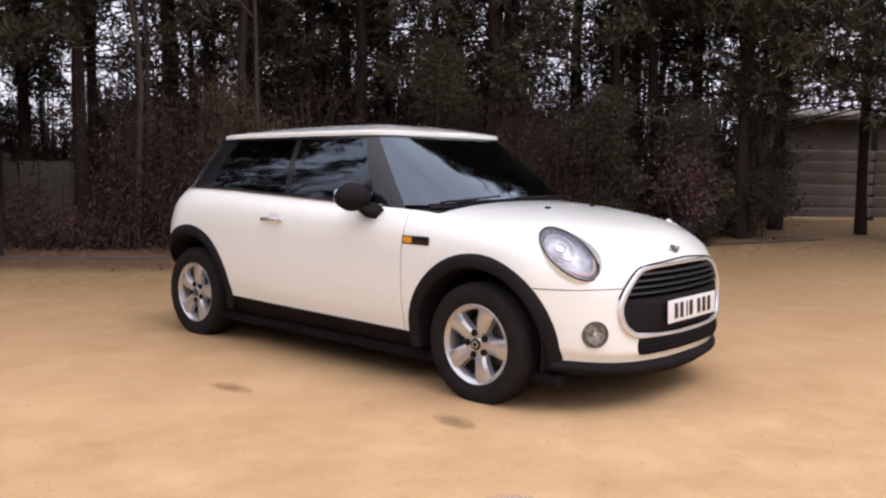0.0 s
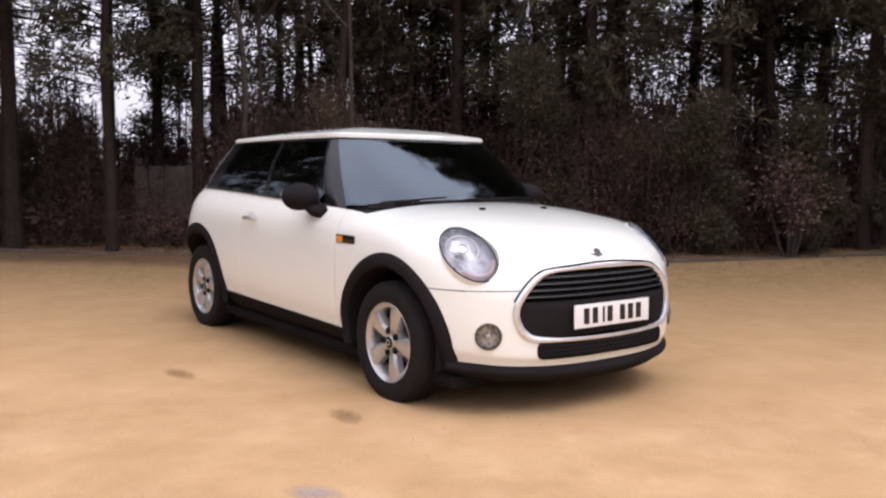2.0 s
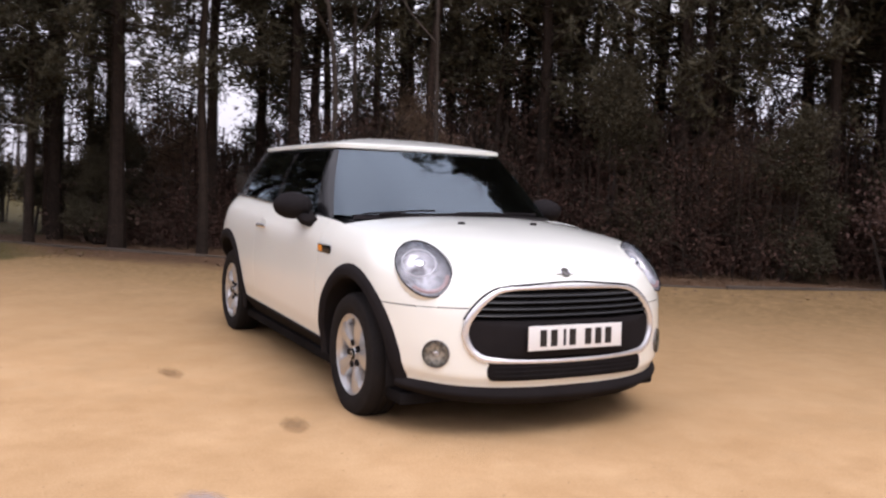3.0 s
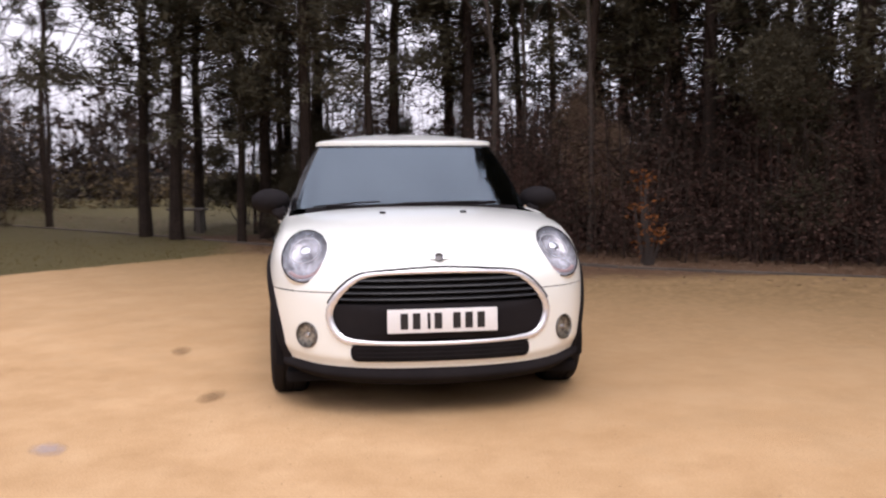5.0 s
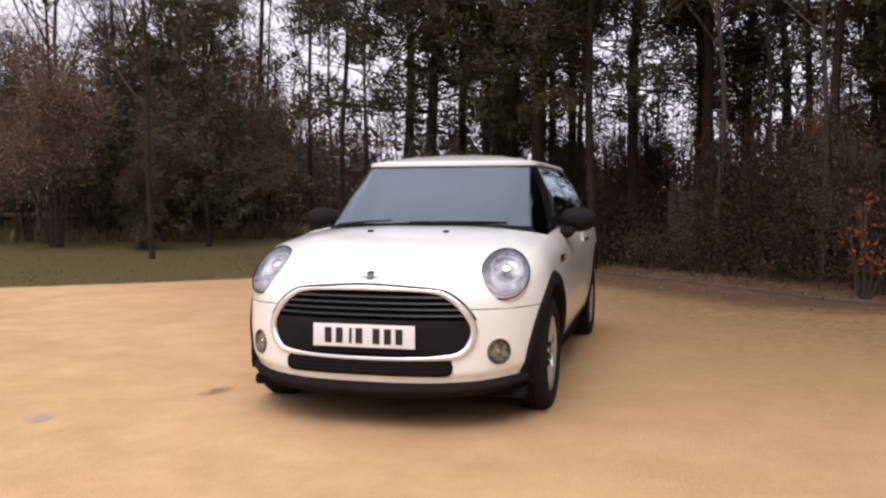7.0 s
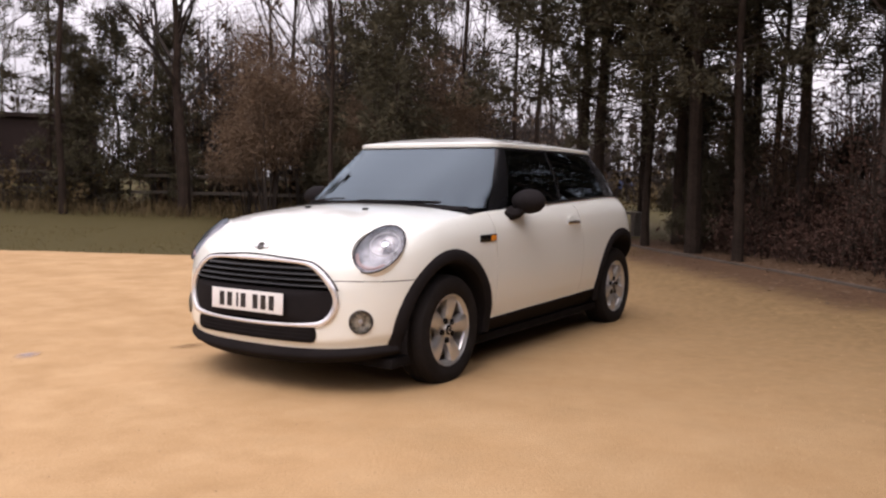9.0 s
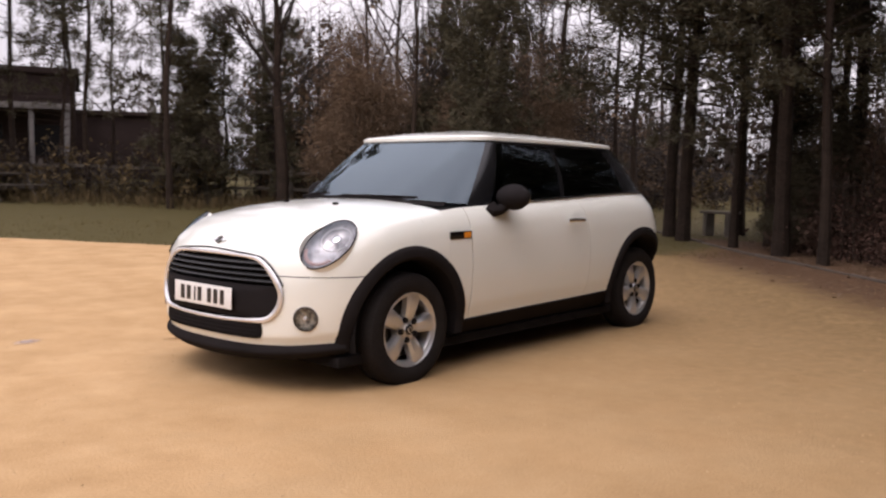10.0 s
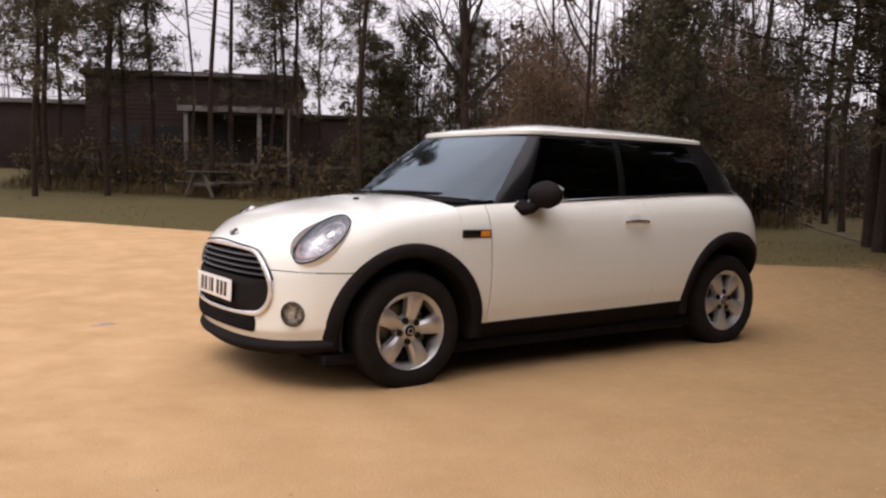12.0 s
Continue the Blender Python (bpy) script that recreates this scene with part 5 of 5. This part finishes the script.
def grass_stuff():
    """Rough straw-coloured grass under the trees, short blades on the lawn, dead leaves by the edging."""
    r = random.Random(81)
    straw, lawn, leaves = Cloud(), Cloud(), Cloud()
    for _ in range(9000):
        x, y = along(BELT, r, -3.0, 2.4)
        p = Vector((x, y, ground_z(x, y) - 0.02))
        w = (Vector((0, 0, 1)) + rnd_way(r) * 0.35).normalized()
        straw.blade(p, w, w.cross(rnd_way(r)).normalized(), r.uniform(0.15, 0.5), r.uniform(0.012, 0.035))
    for _ in range(6000):
        x, y = along(LAWN, r, -5.0, 0.1)
        d = beyond(LAWN, x, y)
        if d > 0.15 or beyond(KERB, x, y) > -0.1:
            continue
        p = Vector((x, y, ground_z(x, y) - 0.01))
        w = (Vector((0, 0, 1)) + rnd_way(r) * 0.6).normalized()
        lawn.blade(p, w, w.cross(rnd_way(r)).normalized(), r.uniform(0.025, 0.06), r.uniform(0.006, 0.014))
    for _ in range(9000):
        x, y = along(KERB, r, -1.2 if r.random() < 0.25 else 0.08, 3.5)
        p = Vector((x, y, ground_z(x, y) + 0.008))
        w = rnd_way(r, 0.25)
        leaves.blade(p, w, Vector((-w.y, w.x, r.uniform(-0.3, 0.3))).normalized(), r.uniform(0.04, 0.09), r.uniform(0.03, 0.05))
    for c, mat, name, label in ((straw, STRAW, "rough_grass", "tall straw-coloured rough grass under the trees"), (lawn, TURF, "lawn_grass", "short mown grass"), (leaves, BEECH, "leaf_litter", "brown dead leaves beside the edging")):
        tagged(c.to_part(name, mat, None), label, "grass" if mat is not BEECH else "leaves", kind="stuff")


grass_stuff()

# ---- fences, building, far vehicles ----
GREY_WOOD = material("weathered_grey_wood", (0.12, 0.10, 0.083), (0.075, 0.062, 0.05), rough=0.9, scale=3, fine=50, bump=0.3)
PALE_WOOD = material("pale_fence_slats", (0.26, 0.23, 0.20), (0.18, 0.16, 0.14), rough=0.85, scale=3, fine=50, bump=0.2)
CLAD = material("dark_brown_cladding", (0.026, 0.0180, 0.0162), (0.037, 0.0262, 0.0238), rough=0.85, scale=1.2, fine=30, bump=0.2, spec=0.06)
FASCIA = material("off_white_fascia", (0.14, 0.126, 0.122), (0.09, 0.082, 0.078), rough=0.6, scale=1, fine=20)
PANE = material("dark_window_pane", (0.015, 0.014, 0.015), rough=0.2, spec=0.25)


def slat_fence(a, b):
    """Horizontal slats on posts."""
    run = math.hypot(b[0] - a[0], b[1] - a[1])
    turn = math.degrees(math.atan2(b[1] - a[1], b[0] - a[0]))
    root = thing("slatted_fence", "pale horizontal-slat wooden fence on dark posts beside the path", "fence", at=(a[0], a[1], ground_z(*a)))
    root.rotation_euler = (0, 0, radians(turn))
    bays = 3
    w = run / bays
    slat = None
    for k in range(bays + 1):
        part("post", boxed((0.1, 0.1, 2.35), pose(w * k, 0, 1.12), 0.01), PINE_BARK, root, "dark fence post")
    for k in range(bays):
        for j in range(6):
            m = pose(w * (k + 0.5), -0.06, 0.16 + 0.236 * j, 9 + random.uniform(-2, 2), random.uniform(-0.2, 0.2), 0)
            if slat is None:
                slat = part("slat", boxed((w - 0.02, 0.022, 0.185), Matrix(), 0.004), PALE_WOOD, root)
                slat.matrix_basis = m
            else:
                shared("slat", slat, root, m)


slat_fence((-4.6, 13.5), (1.6, 18.6))


shed = thing("shed", "plain grey boarded shed behind the slatted fence", "building", at=(-2.2, 21.0, ground_z(-2.2, 21.0)))
shed.rotation_euler = (0, 0, radians(40))
part("wall", boxed((10, 3, 2.3), pose(0, 0, 1.1), 0.03), GREY_WOOD, shed, "grey board wall")
part("roof", boxed((10.4, 3.6, 0.16), pose(0, 0, 2.36, 6), 0.02), GREY_WOOD, shed)


def board_panel(x, y, turn):
    root = thing("board_panel", "low panel of weathered vertical boards", "fence", at=(x, y, ground_z(x, y)))
    root.rotation_euler = (0, 0, radians(turn))
    for k in range(9):
        part("board", boxed((0.118, 0.022, 1.16 + 0.02 * math.sin(k * 2.1)), pose(-0.49 + 0.1225 * k, 0, 0.6, 0, 0.4 * math.sin(k), 0), 0.003), GREY_WOOD, root)
    for z in (0.3, 0.95):
        part("rail", boxed((1.15, 0.05, 0.07), pose(0, 0.036, z), 0.005), GREY_WOOD, root)
    for px in (-0.52, 0.52):
        part("post", boxed((0.08, 0.08, 1.36), pose(px, 0.085, 0.62), 0.006), GREY_WOOD, root)


board_panel(-10.6, 1.75, 48)


def rail_fence():
    root = thing("rail_fence", "weathered post-and-rail fence along the trees", "fence")
    post = rail = None
    spots = []
    for (ax, ay), (bx, by) in zip(BELT, BELT[1:]):
        n = max(1, round(math.hypot(bx - ax, by - ay) / 1.9))
        spots += [(ax + (bx - ax) * k / n, ay + (by - ay) * k / n) for k in range(n)]
    for k, (x, y) in enumerate(spots):
        x, y = x - 0.5, y - 0.5
        m = pose(x, y, ground_z(x, y) + 0.5, random.uniform(-4, 4), random.uniform(-4, 4), 20 * k)
        if post is None:
            post = part("post", boxed((0.1, 0.1, 1.25), Matrix(), 0.012), GREY_WOOD, root)
            post.matrix_basis = m
        else:
            shared("post", post, root, m)
        if k + 1 < len(spots):
            nx, ny = spots[k + 1][0] - 0.5, spots[k + 1][1] - 0.5
            run = math.hypot(nx - x, ny - y)
            for z in (0.5, 0.95):
                m = pose((x + nx) / 2, (y + ny) / 2, (ground_z(x, y) + ground_z(nx, ny)) / 2 + z, 0, 0, math.degrees(math.atan2(ny - y, nx - x))) @ Matrix.Diagonal((run, 1, 1, 1))
                if rail is None:
                    rail = part("rail", boxed((1.0, 0.04, 0.085), Matrix(), 0.004), GREY_WOOD, root)
                    rail.matrix_basis = m
                else:
                    shared("rail", rail, root, m)


rail_fence()


def hall():
    """The dark timber-clad building beyond the trees: a tall block with a canopy on pale posts, and a lower wing."""
    root = thing("hall", "dark brown timber-clad flat-roofed building with a pale canopy", "building", at=(-15.4, -34.4, ground_z(-15.4, -34.4)))
    root.rotation_euler = (0, 0, radians(-26))
    # local x runs along the front to the far left end, local -y faces away
    part("wall", boxed((9.9, 9, 4.7), pose(5.1, -4.6, 2.35), 0.05), CLAD, root, "dark brown board wall")
    for k in range(22):
        part("cladding_board", boxed((9.85, 0.03, 0.19), pose(5.1, -0.09, 0.2 + 0.213 * k), 0.004), CLAD, root)
    roof = part("roof", boxed((10.3, 9.4, 0.28), pose(5.1, -4.6, 4.8), 0.03), CLAD, root, "flat roof edge")
    part("roof_trim", boxed((3.6, 0.05, 0.12), pose(4.6, 0.13, 4.80), 0.01), FASCIA, roof, "pale roof trim")
    canopy = part("canopy", boxed((5.2, 1.8, 0.16), pose(2.9, 0.86, 3.1), 0.02), CLAD, root)
    part("fascia", boxed((5.3, 0.05, 0.26), pose(2.9, 1.78, 3.11), 0.01), FASCIA, canopy, "off-white canopy fascia")
    for x in (0.5, 1.9, 5.2):
        part("canopy_post", boxed((0.18 if x > 1 else 0.24, 0.16, 3.05), pose(x, 1.6, 1.51), 0.01), FASCIA, root, "pale canopy post")
    for x in (1.4, 3.8, 6.2, 8.2):
        win = part("window", boxed((1.5, 0.06, 1.5), pose(x, -0.04, 1.7), 0.01), CLAD, root)
        part("pane", boxed((1.36, 0.02, 1.36), pose(x, 0.0, 1.7)), PANE, win, "dark window pane")
    part("low_wing", boxed((6.5, 7, 3.0), pose(-3.1, -4.6, 1.5), 0.04), CLAD, root, "lower dark brown wing")
    part("low_roof", boxed((6.8, 7.4, 0.2), pose(-3.25, -4.6, 3.08), 0.03), CLAD, root)
    part("far_wing", boxed((9, 7, 3.4), pose(13.9, -5.5, 1.7), 0.04), CLAD, root, "lower dark brown wing")
    part("far_roof", boxed((9.3, 7.4, 0.22), pose(13.9, -5.5, 3.5), 0.03), FASCIA, root, "pale low roof")


hall()


def picnic_table(x, y, turn):
    """A plank table with benches on two A-shaped trestles."""
    root = thing("picnic_table", "weathered wooden picnic table with fixed benches under the trees", "table", at=(x, y, ground_z(x, y)))
    root.rotation_euler = (0, 0, radians(turn))
    for k in range(5):
        part("tabletop_plank", boxed((1.6, 0.13, 0.035), pose(0, -0.28 + 0.14 * k, 0.73), 0.005), GREY_WOOD, root)
    for sgn in (-1, 1):
        for k in range(2):
            part("seat_plank", boxed((1.6, 0.12, 0.035), pose(0, sgn * (0.62 + 0.13 * k), 0.44), 0.005), GREY_WOOD, root)
        part("seat_bearer", boxed((0.05, 1.56, 0.09), pose(sgn * 0.55, 0, 0.375), 0.005), GREY_WOOD, root)
        part("top_bearer", boxed((0.05, 0.68, 0.08), pose(sgn * 0.55, 0, 0.67), 0.005), GREY_WOOD, root)
        for lean in (-1, 1):
            part("leg", boxed((0.05, 0.09, 0.80), pose(sgn * 0.60, lean * 0.40, 0.35, lean * 32), 0.005), GREY_WOOD, root)


picnic_table(-6.0, -19.5, 20)


def low_bench(x, y, turn):
    """A plain plank bench on two posts."""
    root = thing("bench", "small weathered wooden bench on the rough grass", "bench", at=(x, y, ground_z(x, y)))
    root.rotation_euler = (0, 0, radians(turn))
    for k in range(2):
        part("seat_plank", boxed((0.75, 0.14, 0.05), pose(0, -0.075 + 0.15 * k, 0.47), 0.006), GREY_WOOD, root)
    for sgn in (-1, 1):
        part("leg", boxed((0.09, 0.24, 0.50), pose(sgn * 0.26, 0, 0.2), 0.006), GREY_WOOD, root)


low_bench(-13.0, -3.15, 75)


def far_car(x, y, turn, paint, label):
    """A parked car far off: body, cabin with glass, four wheels."""
    root = thing("parked_car", label, "car", "cars parked beyond the trees", (x, y, ground_z(x, y)))
    root.rotation_euler = (0, 0, radians(turn))
    body = bmesh.new()
    side = [(-2.0, 0.35), (-2.05, 0.75), (-1.3, 0.9), (-0.9, 0.93), (1.6, 0.95), (2.0, 0.85), (2.05, 0.4)]
    rows = [[body.verts.new((px, y, pz)) for px, pz in side] for y in (-0.82, 0.82)]
    body.faces.new(rows[0])
    body.faces.new(rows[1][::-1])
    for k in range(len(side)):
        j = (k + 1) % len(side)
        body.faces.new((rows[0][k], rows[1][k], rows[1][j], rows[0][j]))
    bmesh.ops.recalc_face_normals(body, faces=body.faces)
    bmesh.ops.bevel(body, geom=body.edges[:], offset=0.05, segments=2, affect="EDGES")
    part("body", body, paint, root)
    cab = bmesh.new()
    box(cab, (1.0, 1.0, 1.0), pose(0.25, 0, 1.18), 0.0)
    for v in cab.verts:
        up = v.co.z > 1.18
        v.co = Vector((0.3 + (v.co.x - 0.25) * (2.0 if up else 2.9), v.co.y * (1.2 if up else 1.55), 1.38 if up else 0.92))
    bmesh.ops.bevel(cab, geom=cab.edges[:], offset=0.06, segments=2, affect="EDGES")
    part("cabin_glass", cab, PANE, root, "dark window glass")
    part("roof", boxed((1.9, 1.16, 0.06), pose(0.3, 0, 1.40), 0.02), paint, root)
    for wx in (-1.25, 1.3):
        for wy in (-0.76, 0.76):
            part("wheel", lathe([(0, -0.1), (0.2, -0.1), (0.3, -0.08), (0.31, 0), (0.3, 0.08), (0, 0.1)], 20, pose(wx, wy, 0.31)), RUBBER, root)


BLUE = material("far_blue_paint", (0.035, 0.05, 0.13), rough=0.3, coat=0.6)
SILVER_PAINT = material("far_silver_paint", (0.28, 0.28, 0.29), rough=0.3, coat=0.6)
far_car(-42.0, -15.6, 70, BLUE, "small blue car parked beyond the trees")
far_car(-39.5, -21.5, 75, SILVER_PAINT, "silver car parked beyond the trees")
far_car(-44.0, -9.0, 72, PAINT, "white car parked beyond the trees")

sign = thing("sign_post", "small white sign on a thin post", "sign", at=(-25.5, -13.0, ground_z(-25.5, -13.0)))
part("post", boxed((0.07, 0.07, 1.4), pose(0, 0, 0.65), 0.008), GREY_WOOD, sign)
part("board", boxed((0.03, 0.55, 0.6), pose(0.05, 0, 1.25, 0, 0, 12), 0.006), WHITE, sign, "plain white sign board")

# ---- small things on the ground ----

def faded(name, a, b):
    """A stain that thins out into the sand round it with a ragged border."""
    m = material(name, a, b, rough=0.9, scale=4, fine=30, spec=0.1)
    n, l = m.node_tree.nodes, m.node_tree.links
    tc, size, rough_edge = n.new("ShaderNodeTexCoord"), n.new("ShaderNodeVectorMath"), n.new("ShaderNodeTexNoise")
    size.operation = "LENGTH"
    rough_edge.inputs["Scale"].default_value, rough_edge.inputs["Detail"].default_value = 3.0, 4
    l.new(tc.outputs["Object"], size.inputs[0])
    l.new(tc.outputs["Object"], rough_edge.inputs["Vector"])
    add, fade = n.new("ShaderNodeMath"), n.new("ShaderNodeMapRange")
    add.operation = "ADD"
    l.new(size.outputs["Value"], add.inputs[0])
    l.new(rough_edge.outputs["Fac"], add.inputs[1])
    fade.inputs["From Min"].default_value, fade.inputs["From Max"].default_value = 0.75, 1.45
    fade.inputs["To Min"].default_value, fade.inputs["To Max"].default_value = 0.62, 0.0
    l.new(add.outputs[0], fade.inputs["Value"])
    l.new(fade.outputs[0], n["Principled BSDF"].inputs["Alpha"])
    return m


DAMP = faded("damp_sand", (0.26, 0.16, 0.08), (0.34, 0.215, 0.11))
SCRAP = faded("pale_smear", (0.42, 0.35, 0.33), (0.36, 0.29, 0.26))


def patch_on_ground(name, label, category, x, y, a, b, turn, mat, seed):
    r = random.Random(seed)
    bm = bmesh.new()
    c = bm.verts.new((0, 0, 0.004))
    edge = [bm.verts.new((math.cos(2 * math.pi * k / 26) * s, math.sin(2 * math.pi * k / 26) * s, 0.001)) for k, s in enumerate([r.uniform(0.9, 1.1) for _ in range(26)])]
    for k in range(26):
        bm.faces.new((c, edge[k], edge[(k + 1) % 26]))
    ob = part(name, bm, mat, None, smooth=80)
    ob.matrix_basis = pose(x, y, ground_z(x, y) + 0.003, 0, 0, turn) @ Matrix.Diagonal((a, b, 1, 1))
    tagged(ob, label, category)


patch_on_ground("damp_patch", "small dark damp patch in the sand", "stain", 0.16, -1.14, 0.16, 0.08, -12, DAMP, 1)
patch_on_ground("damp_patch", "faint dark damp patch in the sand", "stain", -1.08, -1.48, 0.18, 0.075, 5, DAMP, 2)
patch_on_ground("pale_patch", "small pale smear lying on the sand", "stain", 0.94, -1.72, 0.13, 0.085, 30, SCRAP, 4)


def pebbles():
    r = random.Random(91)
    c = Cloud()
    for _ in range(5000):
        a, d = r.uniform(0, 2 * math.pi), 7.5 * math.sqrt(r.random())
        x, y = 0.5 + math.cos(a) * d, math.sin(a) * d
        if beyond(LAWN, x, y) < 0.2 or beyond(KERB, x, y) > -0.2:
            continue
        s = r.uniform(0.003, 0.007)
        p = Vector((x, y, ground_z(x, y) + s * 0.3))
        k = len(c.v)
        c.v += [p + Vector((s * r.uniform(0.7, 1.3), 0, 0)), p + Vector((0, s, 0)), p - Vector((s, 0, 0)), p - Vector((0, s * r.uniform(0.7, 1.3), 0)), p + Vector((0, 0, s * 0.7))]
        c.f += [(k, k + 1, k + 4), (k + 1, k + 2, k + 4), (k + 2, k + 3, k + 4), (k + 3, k, k + 4)]
    tagged(c.to_part("pebbles", leaf_material("sandy_pebbles", (0.30, 0.195, 0.105), (0.43, 0.29, 0.165), 0.8), None), "small sandy pebbles strewn over the yard", "gravel", kind="stuff")


pebbles()
